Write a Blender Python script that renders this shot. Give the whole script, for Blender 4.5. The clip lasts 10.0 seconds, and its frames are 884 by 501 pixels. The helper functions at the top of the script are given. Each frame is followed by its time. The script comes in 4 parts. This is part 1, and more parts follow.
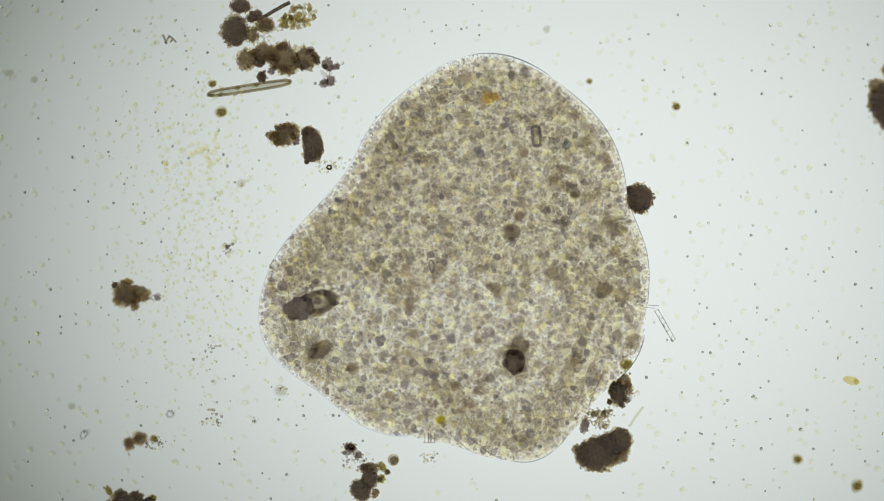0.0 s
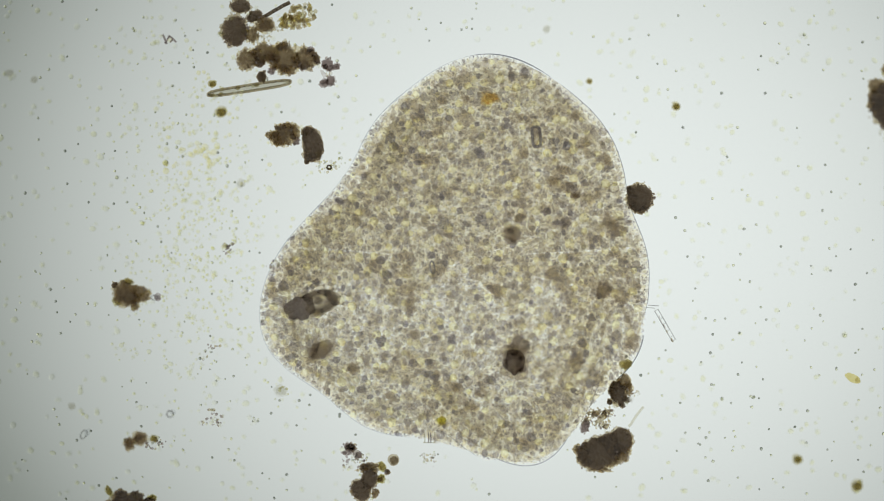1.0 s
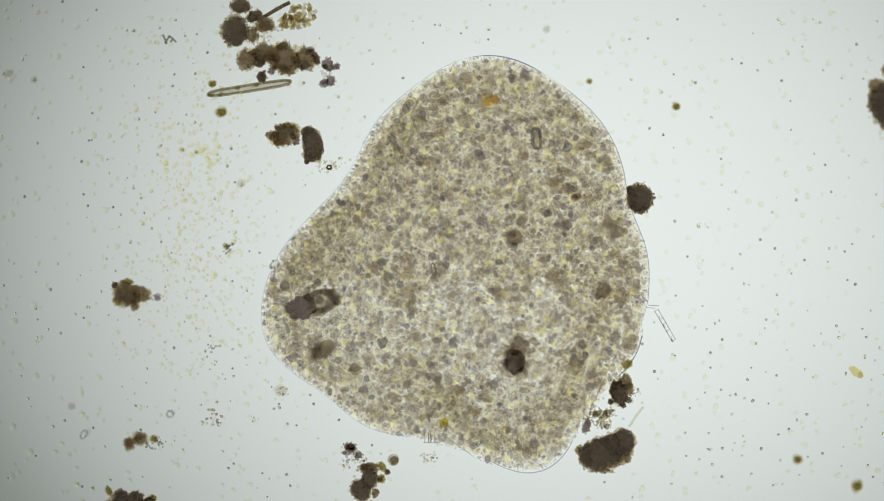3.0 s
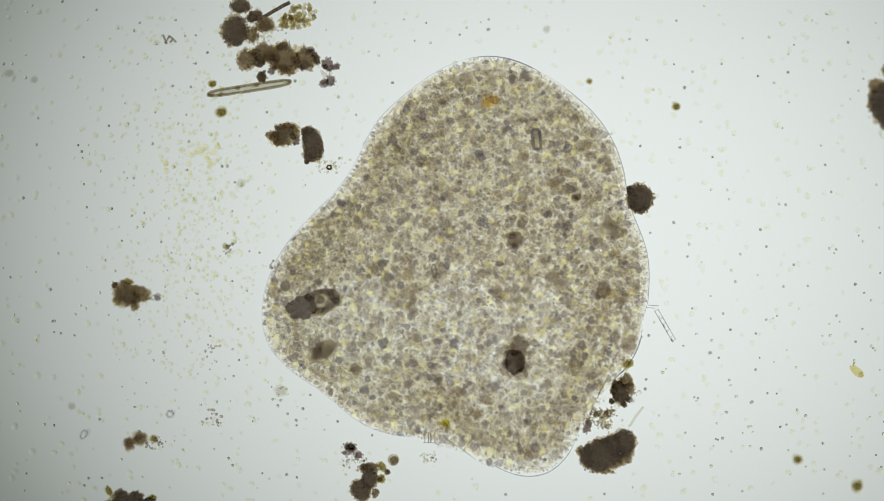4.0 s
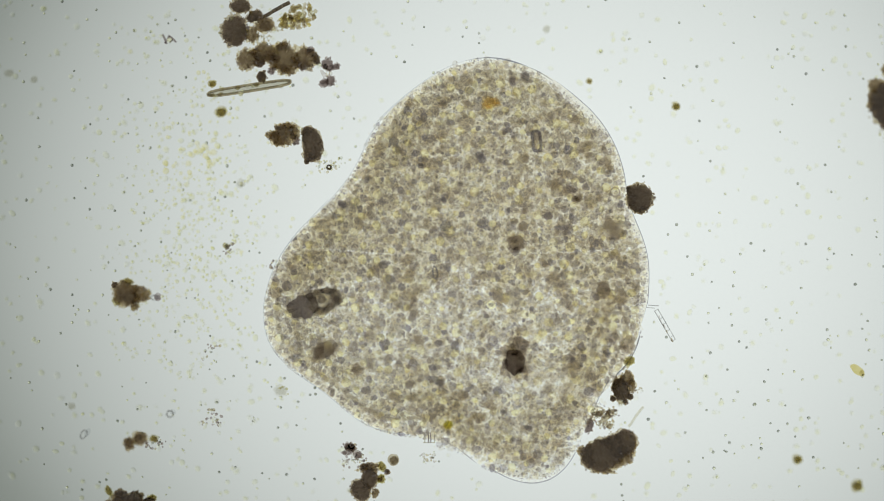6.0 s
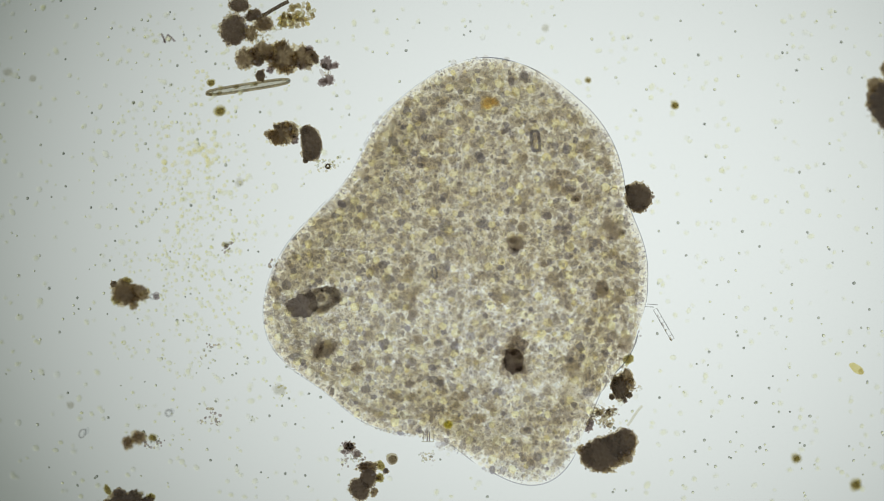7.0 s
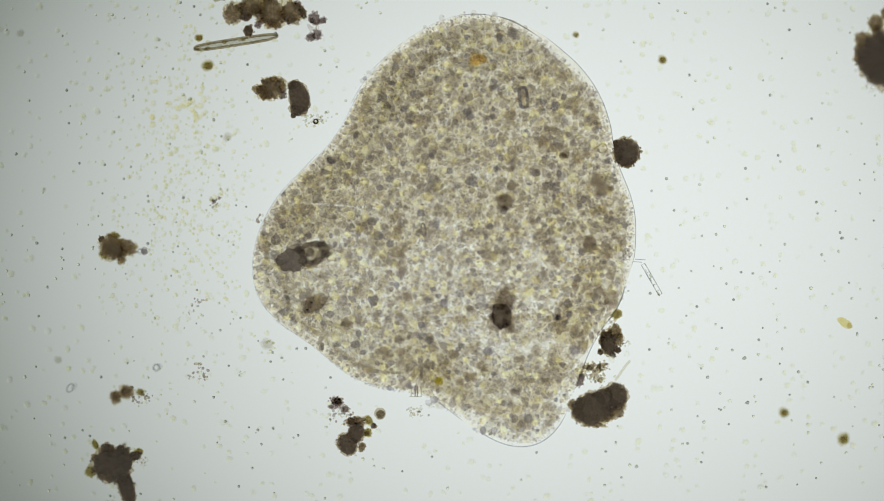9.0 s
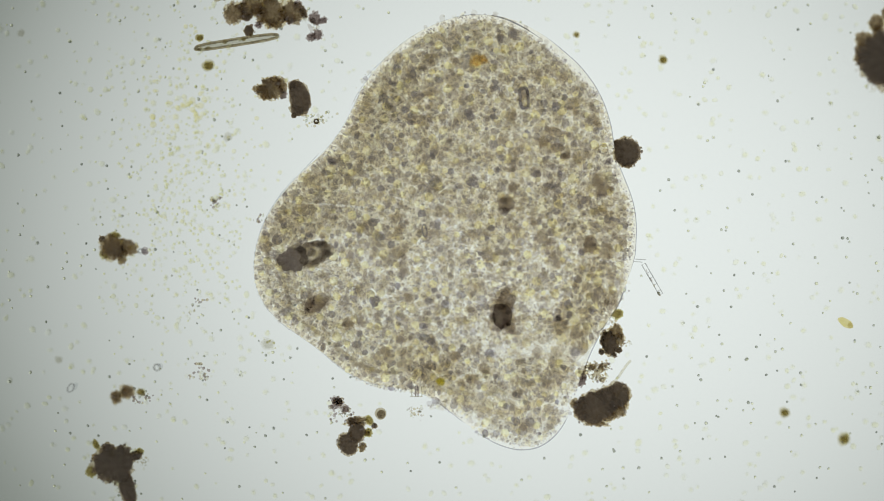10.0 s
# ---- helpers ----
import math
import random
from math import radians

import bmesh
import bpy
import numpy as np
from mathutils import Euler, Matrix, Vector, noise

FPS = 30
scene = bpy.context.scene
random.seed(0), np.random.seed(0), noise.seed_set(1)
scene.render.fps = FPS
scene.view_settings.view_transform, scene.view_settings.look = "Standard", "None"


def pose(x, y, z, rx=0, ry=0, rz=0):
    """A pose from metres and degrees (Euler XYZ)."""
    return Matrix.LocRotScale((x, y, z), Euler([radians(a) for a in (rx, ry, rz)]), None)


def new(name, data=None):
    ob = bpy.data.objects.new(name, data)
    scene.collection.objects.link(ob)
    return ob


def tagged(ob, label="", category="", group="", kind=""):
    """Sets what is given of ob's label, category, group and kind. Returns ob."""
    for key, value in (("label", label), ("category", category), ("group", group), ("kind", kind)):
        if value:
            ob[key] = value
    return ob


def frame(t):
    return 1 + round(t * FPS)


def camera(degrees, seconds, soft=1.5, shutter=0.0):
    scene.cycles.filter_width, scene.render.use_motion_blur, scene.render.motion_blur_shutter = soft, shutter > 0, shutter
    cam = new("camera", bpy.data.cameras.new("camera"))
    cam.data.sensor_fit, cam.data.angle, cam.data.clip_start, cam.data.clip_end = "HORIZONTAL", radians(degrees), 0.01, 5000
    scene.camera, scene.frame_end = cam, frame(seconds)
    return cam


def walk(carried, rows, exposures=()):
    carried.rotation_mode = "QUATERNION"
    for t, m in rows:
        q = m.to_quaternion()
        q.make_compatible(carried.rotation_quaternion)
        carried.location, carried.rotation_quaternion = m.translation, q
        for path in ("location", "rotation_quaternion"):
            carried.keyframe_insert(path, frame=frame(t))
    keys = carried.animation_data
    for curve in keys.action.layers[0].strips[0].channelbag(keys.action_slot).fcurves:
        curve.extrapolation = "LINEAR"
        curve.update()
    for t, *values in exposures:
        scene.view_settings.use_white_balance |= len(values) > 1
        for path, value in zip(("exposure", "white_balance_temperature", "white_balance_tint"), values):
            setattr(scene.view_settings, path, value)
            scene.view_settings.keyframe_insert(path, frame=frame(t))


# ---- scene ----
# The subject is a slide under a microscope, built magnified a thousand times so that one micrometre stands as one millimetre.
# Lengths below are in micrometres of the specimen.
UM = 1e-3
DIST = 5000.0           # eye to the plane in focus
FIELD = 1100.0          # width of the field of view
FOV = math.degrees(2 * math.atan(FIELD / 2 / DIST))
cam = camera(FOV, 10.0, soft=0.95)
cam.data.dof.use_dof, cam.data.dof.focus_distance, cam.data.dof.aperture_fstop = True, (DIST + 13) * UM, 0.55

# Where the stage has carried the slide, as the eye's place over it: seconds, x, y
STAGE = [(0, 0.0, 0.0), (5.5, 0.0, 0.0), (6.4, 0.6, -0.4), (6.8, 1.4, -1.1), (7.1, 1.8, -1.7), (7.3, 2.5, -3.5), (7.4,
         3.9, -5.3), (7.5, 7.0, -8.3), (7.6, 7.2, -8.8), (7.8, 7.2, -9.0), (7.9, 7.4, -9.3), (8.0, 8.4, -12.6), (8.1,
         9.8, -16.5), (8.2, 10.9, -19.3), (8.3, 11.8, -21.4), (8.4, 13.0, -26.7), (8.5, 14.4, -33.9), (8.6, 15.3,
         -42.8), (8.7, 15.9, -49.8), (8.8, 16.3, -54.4), (8.9, 16.6, -56.5), (9.0, 16.7, -57.4), (9.5, 16.5, -57.4),
         (10.0, 16.0, -57.5)]
EYE_HEIGHT = DIST + 20.0
walk(cam, [(t, pose(x * UM, y * UM, EYE_HEIGHT * UM)) for t, x, y in STAGE])

# ---- light ----
# Even fill from all round, added to lift the dark lumps like veiling glare.
world = bpy.data.worlds.new("ambient_fill")
scene.world = world
world.use_nodes = True
world.node_tree.nodes["Background"].inputs[0].default_value = (0.95, 0.97, 1.0, 1)
world.node_tree.nodes["Background"].inputs[1].default_value = 0.44


# ---- materials ----
class Nodes:
    """A small wrapper to write node materials in few lines."""

    def __init__(self, name):
        self.mat = bpy.data.materials.new(name)
        self.mat.use_nodes = True
        self.tree = self.mat.node_tree
        self.tree.nodes.clear()
        self.out = self.tree.nodes.new("ShaderNodeOutputMaterial")

    def add(self, kind, sockets=None, **settings):
        node = self.tree.nodes.new("ShaderNode" + kind)
        for key, value in settings.items():
            setattr(node, key, value)
        for key, value in (sockets or {}).items():
            if isinstance(value, bpy.types.NodeSocket):
                self.tree.links.new(value, node.inputs[key])
            else:
                node.inputs[key].default_value = value
        return node

    def noise(self, size, detail=3.0, rough=0.6):
        """Noise whose features are about `size` micrometres wide."""
        place = self.add("TexCoord").outputs["Object"]
        return self.add("TexNoise", {"Vector": place, "Scale": 1 / (size * UM), "Detail": detail, "Roughness": rough}).outputs["Fac"]

    def ramp(self, fac, stops, mode="LINEAR"):
        node = self.add("ValToRGB", {"Fac": fac})
        node.color_ramp.interpolation = mode
        while len(node.color_ramp.elements) < len(stops):
            node.color_ramp.elements.new(0.5)
        for e, (p, c) in zip(node.color_ramp.elements, stops):
            e.position, e.color = p, (*c, 1)
        return node.outputs["Color"]

    def finish(self, shader):
        self.tree.links.new(shader, self.out.inputs["Surface"])
        return self.mat


def refracting(name, stops, ior, size=6.0, islands=True, rough=0.0, single=False):
    """Clear, tinted living matter in water; its tint varies from grain to grain and within each."""
    n = Nodes(name)
    if islands:
        pick = n.add("ObjectInfo").outputs["Random"] if single else n.add("NewGeometry").outputs["Random Per Island"]
        blend = n.add("Math", {0: n.noise(size), 1: 0.25}, operation="MULTIPLY")
        fac = n.add("Math", {0: pick, 1: blend.outputs[0]}, operation="ADD")
        fac = n.add("Math", {0: fac.outputs[0], 1: 0.12}, operation="SUBTRACT", use_clamp=True).outputs[0]
    else:
        fac = n.noise(size)
    tint = n.ramp(fac, stops)
    return n.finish(n.add("BsdfRefraction", {"Color": tint, "IOR": ior, "Roughness": rough}).outputs[0])


def tinted(name, stops, size, grain=0.3):
    """Soft translucent grains that only take away some of the light; the tint varies from grain to grain and within each."""
    n = Nodes(name)
    pick = n.add("NewGeometry").outputs["Random Per Island"]
    blend = n.add("Math", {0: n.noise(size), 1: grain}, operation="MULTIPLY")
    fac = n.add("Math", {0: pick, 1: blend.outputs[0]}, operation="ADD")
    fac = n.add("Math", {0: fac.outputs[0], 1: grain / 2}, operation="SUBTRACT", use_clamp=True).outputs[0]
    return n.finish(n.add("BsdfRefraction", {"Color": n.ramp(fac, stops), "IOR": 1.006, "Roughness": 0.0}).outputs[0])


def filtering(name, dark, light, size, diffuse=0.25, low=0.35, high=0.65, skin_tone=1.0):
    """Crumbly matter that swallows most of the light that passes through it."""
    n = Nodes(name)
    grain = n.noise(size, 5.0, 0.7)
    tint = n.ramp(grain, [(low, dark), (high, light)])
    # Besides its brown, the skin carries the veiling glare over dark matter.
    earth_glare = [skin_tone * k for k in (0.54, 0.475, 0.415)]
    skin = n.ramp(n.noise(size * 0.4), [(0.3, tuple(0.46 * k + 0.2 * c for k, c in zip(earth_glare, dark))), (0.7, tuple(0.62 * k + 0.24 * c for k, c in zip(earth_glare, light)))])
    bump = n.add("Bump", {"Height": n.noise(size * 0.3), "Distance": size * 0.3 * UM, "Strength": 0.5})
    solid = n.add("BsdfDiffuse", {"Color": skin, "Normal": bump.outputs[0]})
    clear = n.add("BsdfRefraction", {"Color": tint, "IOR": 1.004, "Roughness": 0.0}) if diffuse < 0.17 else n.add("BsdfTransparent", {"Color": tint})
    return n.finish(n.add("MixShader", {0: diffuse, 1: clear.outputs[0], 2: solid.outputs[0]}).outputs[0])


def glass_material():
    n = Nodes("slide_glass")
    clear = n.add("BsdfTransparent", {"Color": (0.992, 0.996, 0.993, 1)})
    gloss = n.add("BsdfGlossy", {"Color": (1, 1, 1, 1), "Roughness": 0.02})
    fres = n.add("Fresnel", {"IOR": 1.14})
    return n.finish(n.add("MixShader", {0: fres.outputs[0], 1: clear.outputs[0], 2: gloss.outputs[0]}).outputs[0])


def lamp_material():
    """The condenser's bright lens: brightest a little off its axis, falling off towards its rim."""
    n = Nodes("condenser_light")
    place = n.add("TexCoord").outputs["Object"]
    off = n.add("VectorMath", {0: place, 1: (LAMP_OFF[0] * UM, LAMP_OFF[1] * UM, 0)}, operation="SUBTRACT")
    squeezed = n.add("VectorMath", {0: off.outputs[0], 1: (0.92, 1.1, 0)}, operation="MULTIPLY")
    far = n.add("VectorMath", {0: squeezed.outputs[0]}, operation="LENGTH").outputs["Value"]
    share = n.add("Math", {0: far, 1: 1 / (1130 * UM)}, operation="MULTIPLY").outputs[0]
    square = n.add("Math", {0: share, 1: 2.15}, operation="POWER").outputs[0]
    # The field's vignette is put into the lens's emission colour.
    col = n.ramp(square, [(0.0, (0.945, 1.0, 0.975)), (1.0, (0.253, 0.28, 0.250))])
    return n.finish(n.add("Emission", {"Color": col, "Strength": 0.852}).outputs[0])


LAMP_OFF = (241.0, 38.0)
LAMP_Z = -2500.0
GLASS = glass_material()
LIGHT = lamp_material()
METAL = Nodes("black_metal")
METAL = METAL.finish(METAL.add("BsdfPrincipled", {"Base Color": (0.03, 0.03, 0.032, 1), "Metallic": 0.7, "Roughness": 0.45}).outputs[0])
CLEAR_BODY = refracting("clear_plasm", [(0.3, (0.995, 0.99, 0.98)), (0.7, (0.985, 0.98, 0.965))], 1.03, 60, False)
def clear_filter(name, tint, size=14.0):
    n = Nodes(name)
    col = n.ramp(n.noise(size), [(0.3, tuple(c * 0.97 for c in tint)), (0.7, tint)])
    return n.finish(n.add("BsdfTransparent", {"Color": col}).outputs[0])


def mottled_base(name, dark, mid, light):
    """Granular plasm seen through its whole depth: clouds and grains."""
    n = Nodes(name)
    fine = n.noise(3.2, 4.0, 0.7)
    cloud = n.noise(17.0, 2.0, 0.5)
    both = n.add("Math", {0: n.add("Math", {0: fine, 1: 0.65}, operation="MULTIPLY").outputs[0], 1: n.add("Math", {0: cloud, 1: 0.35}, operation="MULTIPLY").outputs[0]}, operation="ADD").outputs[0]
    return n.finish(n.add("BsdfTransparent", {"Color": n.ramp(both, [(0.41, dark), (0.5, mid), (0.59, light)])}).outputs[0])


ENDOPLASM = mottled_base("endoplasm", (0.61, 0.57, 0.482), (0.72, 0.677, 0.58), (0.80, 0.76, 0.66))
ENDOPLASM_TIP = mottled_base("endoplasm_tip", (0.82, 0.785, 0.71), (0.88, 0.85, 0.785), (0.94, 0.915, 0.86))
# These greys paint the dark line that refraction leaves at the rim.
MEMBRANE = clear_filter("cell_membrane", (0.60, 0.60, 0.63), 30)
THIN_MEMBRANE = clear_filter("thin_cell_membrane", (0.78, 0.78, 0.80), 30)
FAINT_MEMBRANE = clear_filter("faint_cell_membrane", (0.92, 0.922, 0.93), 30)
BODY_BASE = clear_filter("plasm_on_glass", (0.99, 0.985, 0.97))
RIM_BASE = clear_filter("plasm_rim_on_glass", (0.95, 0.925, 0.86))
VESICLE_STOPS = [(0.0, (1.0, 0.98, 0.88)), (0.35, (0.98, 0.96, 0.88)), (0.5, (0.90, 0.875, 0.82)), (0.75, (0.83, 0.805, 0.775)), (1.0, (0.68, 0.66, 0.68))]
VESICLE = refracting("vesicle_plasm", VESICLE_STOPS, 1.07, 3)
ONE_VESICLE = refracting("single_vesicle_plasm", [(0.0, (1.0, 0.965, 0.70)), (0.45, (1.0, 0.975, 0.75)), (0.75, (0.99, 0.965, 0.79)), (1.0, (0.94, 0.92, 0.80))], 1.11, 3, single=True)
BRIGHT = refracting("bright_vesicle_plasm", [(0.0, (1.0, 0.96, 0.70)), (0.45, (1.0, 0.97, 0.77)), (1.0, (0.95, 0.92, 0.79))], 1.16, 3)
DUSKY = tinted("dusky_grains", [(0.0, (0.90, 0.885, 0.885)), (0.35, (0.83, 0.81, 0.82)), (0.7, (0.74, 0.72, 0.74)), (0.9, (0.63, 0.61, 0.65)), (1.0, (0.50, 0.485, 0.55))], 4)
CLOUD = tinted("plasm_clouds", [(0.0, (0.99, 0.98, 0.945)), (0.35, (0.955, 0.94, 0.905)), (0.7, (0.905, 0.887, 0.855)), (1.0, (0.84, 0.82, 0.795))], 3, 1.0)
BROWN_CLOUD = tinted("brown_plasm_clouds", [(0.0, (0.955, 0.94, 0.91)), (0.5, (0.90, 0.875, 0.84)), (1.0, (0.82, 0.79, 0.755))], 6)
FINE = refracting("fine_grains", [(0.0, (1.0, 0.99, 0.95)), (0.55, (0.985, 0.97, 0.92)), (0.7, (0.90, 0.88, 0.83)), (1.0, (0.66, 0.64, 0.63))], 1.11, 3)
DARK_FOOD = filtering("dark_food", (0.25, 0.223, 0.21), (0.47, 0.425, 0.40), 7, 0.45)
BROWN_FOOD = filtering("brown_food", (0.73, 0.695, 0.65), (0.88, 0.85, 0.81), 6, 0.06)
MID_FOOD = filtering("mid_brown_food", (0.51, 0.47, 0.44), (0.66, 0.615, 0.58), 3.5, 0.12)
BLUE_FOOD = filtering("blue_grey_food", (0.52, 0.505, 0.55), (0.71, 0.695, 0.73), 6, 0.08)
ORANGE_FOOD = filtering("orange_food", (0.88, 0.73, 0.44), (0.96, 0.89, 0.68), 4, 0.03)
LIME_FOOD = filtering("lime_food", (0.72, 0.68, 0.15), (0.9, 0.86, 0.4), 5, 0.05)
VACUOLE_SAC = filtering("vacuole_sac", (0.52, 0.48, 0.42), (0.80, 0.75, 0.665), 5, 0.1)
VACUOLE_LUMP = filtering("vacuole_lump", (0.34, 0.315, 0.28), (0.62, 0.575, 0.52), 5, 0.14)
FOOD_HALO = refracting("brown_food_halo", [(0.3, (0.83, 0.80, 0.75)), (0.7, (0.90, 0.87, 0.83))], 1.004, 5, False)
MID_HALO = refracting("dark_food_halo", [(0.3, (0.60, 0.55, 0.50)), (0.7, (0.76, 0.71, 0.66))], 1.004, 5, False)
GREY_HALO = refracting("grey_food_halo", [(0.3, (0.82, 0.81, 0.83)), (0.7, (0.88, 0.87, 0.89))], 1.004, 4, False)
SOIL = filtering("dark_detritus", (0.15, 0.128, 0.115), (0.31, 0.265, 0.23), 9, 0.85)
BROWN = filtering("brown_detritus", (0.25, 0.215, 0.175), (0.82, 0.755, 0.64), 8, 0.45, 0.4, 0.6, 1.5)
OLIVE = filtering("olive_detritus", (0.42, 0.37, 0.20), (0.72, 0.655, 0.43), 6, 0.1)
PURPLE = filtering("grey_purple_detritus", (0.38, 0.33, 0.315), (0.74, 0.675, 0.64), 4, 0.16)
SPECK = refracting("speck_matter", [(0.0, (0.99, 0.985, 0.84)), (0.35, (0.92, 0.925, 0.83)), (0.65, (0.80, 0.81, 0.75)), (1.0, (0.62, 0.635, 0.60))], 1.12, 3)
PALE = refracting("pale_yellow_specks", [(0.0, (0.985, 0.985, 0.94)), (0.5, (0.975, 0.972, 0.87)), (1.0, (0.99, 0.99, 0.965))], 1.015, 4)
PALE_GREEN = refracting("yellow_green_specks", [(0.0, (0.975, 0.97, 0.86)), (0.5, (0.965, 0.96, 0.80)), (1.0, (0.985, 0.985, 0.92))], 1.03, 4)
PALE_YELLOW = refracting("soft_yellow_specks", [(0.0, (0.985, 0.965, 0.83)), (1.0, (0.985, 0.978, 0.89))], 1.01, 4)


# ---- mesh tools ----
def ball(levels):
    bm = bmesh.new()
    bmesh.ops.create_icosphere(bm, subdivisions=levels, radius=1)
    v = np.array([x.co for x in bm.verts])
    f = np.array([[x.index for x in p.verts] for p in bm.faces])
    bm.free()
    return v, f


BALLS = {k: ball(k) for k in (1, 2, 3, 4)}


def dome(segments, rings):
    """A plano-convex grain with a round border."""
    v, f = [(0.0, 0.0, 1.0)], []
    for k in range(1, rings + 1):
        r = math.sin(k / rings * math.pi / 2)
        v += [(r * math.cos(i * math.tau / segments), r * math.sin(i * math.tau / segments), 1 - r * r) for i in range(segments)]
    f += [(0, 1 + i, 1 + (i + 1) % segments) for i in range(segments)]
    for k in range(rings - 1):
        b = 1 + k * segments
        for i in range(segments):
            j = (i + 1) % segments
            f += [(b + i, b + segments + i, b + segments + j), (b + i, b + segments + j, b + j)]
    return np.array(v), np.array(f)


DOMES = {1: dome(8, 2), 2: dome(14, 3), 3: dome(32, 7), 4: dome(48, 12), 5: dome(140, 9), 6: dome(6, 4)}


def knobbly(count, rough):
    """Some uneven grains to choose from."""
    out = []
    v, f = DOMES[2]
    for i in range(count):
        k = np.array([1 + rough * noise.noise(Vector((p[0] * 1.4 + 7.3 * i, p[1] * 1.4 + 2.1, 0.7))) for p in v])[:, None]
        out.append((v * k, f))
    return out


KNOBS = knobbly(12, 0.55)
ROUNDS = knobbly(6, 0.16)


def link_mesh(name, verts, faces, materials, parent=None, label="", slots=None, smooth=True):
    """One mesh object from corners in micrometres."""
    data = bpy.data.meshes.new(name)
    data.from_pydata((np.asarray(verts) * UM).tolist(), [], [tuple(int(i) for i in f) for f in faces])
    for m in materials if isinstance(materials, (list, tuple)) else [materials]:
        data.materials.append(m)
    if slots is not None:
        data.polygons.foreach_set("material_index", np.asarray(slots, dtype=np.int32))
    data.polygons.foreach_set("use_smooth", [smooth] * len(data.polygons))
    data.update()
    ob = new(name, data)
    if parent is not None:
        ob.parent = parent
    if label:
        tagged(ob, label)
    return ob


def thing(name, x, y, label, category, z=0.0, group="", kind=""):
    ob = new(name)
    ob.empty_display_size = 5 * UM
    ob.location = (x * UM, y * UM, z * UM)
    return tagged(ob, label, category, group, kind)


def at(px, py):
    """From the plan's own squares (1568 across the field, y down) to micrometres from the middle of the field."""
    s = FIELD / 1568
    return (px - 784) * s, (444 - py) * s


S = FIELD / 1568


class Heap:
    """Gathers many small bodies into one mesh."""

    def __init__(self):
        self.v, self.f, self.m, self.n = [], [], [], 0

    def put(self, v, f, slot=0):
        self.v.append(v), self.f.append(f + self.n), self.m.append(np.full(len(f), slot))
        self.n += len(v)

    def link(self, name, materials, parent=None, label=""):
        return link_mesh(name, np.concatenate(self.v), np.concatenate(self.f), materials, parent, label, np.concatenate(self.m))


def blob(rng, size, rough=0.25, level=3, freq=1.6, turn=0.0, place=(0, 0, 0), shape=None):
    """A lumpy body with half-axes `size`, turned about z."""
    v, f = (shape or BALLS)[level]
    shift = rng.uniform(-50, 50, 3)
    amount = np.array([noise.fractal(Vector(p * freq + shift), 1.0, 2.1, 4) for p in v])
    w = v * (1 + rough * amount)[:, None] * np.array(size)
    c, s = math.cos(turn), math.sin(turn)
    w = np.stack([w[:, 0] * c - w[:, 1] * s, w[:, 0] * s + w[:, 1] * c, w[:, 2]], 1)
    return w + np.array(place), f


def flake(rng, rx, ry, h, rough, turn, place, level=5, freq=1.8):
    """A crumb of matter with a ragged border and a lumpy back, half-axes rx and ry."""
    v, f = DOMES[level]
    a, r = np.arctan2(v[:, 1], v[:, 0]), np.hypot(v[:, 0], v[:, 1])
    o = rng.uniform(-50, 50, 3)
    k = np.array([1 + rough * noise.fractal(Vector((freq * math.cos(t) + o[0], freq * math.sin(t) + o[1], o[2])), 0.8, 2.1, 4) for t in a])
    x, y = r * k * np.cos(a) * rx, r * k * np.sin(a) * ry
    z = h * v[:, 2] * np.array([1 + 0.3 * noise.noise(Vector((p[0] * 2.6 + o[1], p[1] * 2.6 + o[2], 0.4))) for p in v])
    c, s = math.cos(turn), math.sin(turn)
    return np.stack([x * c - y * s, x * s + y * c, z], 1) + np.array(place), f


def ring_mesh(name, rx, ry, wall, turn, mat, parent, label="", n=40, m=8, boxy=2.0):
    """An oval ring with a round wall; a higher `boxy` squares it off."""
    v, f = [], []
    c, s = math.cos(math.radians(turn)), math.sin(math.radians(turn))
    for i in range(n):
        a = i * math.tau / n
        for k in range(m):
            b = k * math.tau / m
            k = (abs(math.cos(a)) ** boxy + abs(math.sin(a)) ** boxy) ** (-1 / boxy)
            x, y = (rx + wall * math.cos(b)) * k * math.cos(a), (ry + wall * math.cos(b)) * k * math.sin(a)
            v.append((x * c - y * s, x * s + y * c, wall * math.sin(b)))
    for i in range(n):
        j = (i + 1) % n
        f += [(i * m + k, j * m + k, j * m + (k + 1) % m, i * m + (k + 1) % m) for k in range(m)]
    return link_mesh(name, v, f, mat, parent, label)


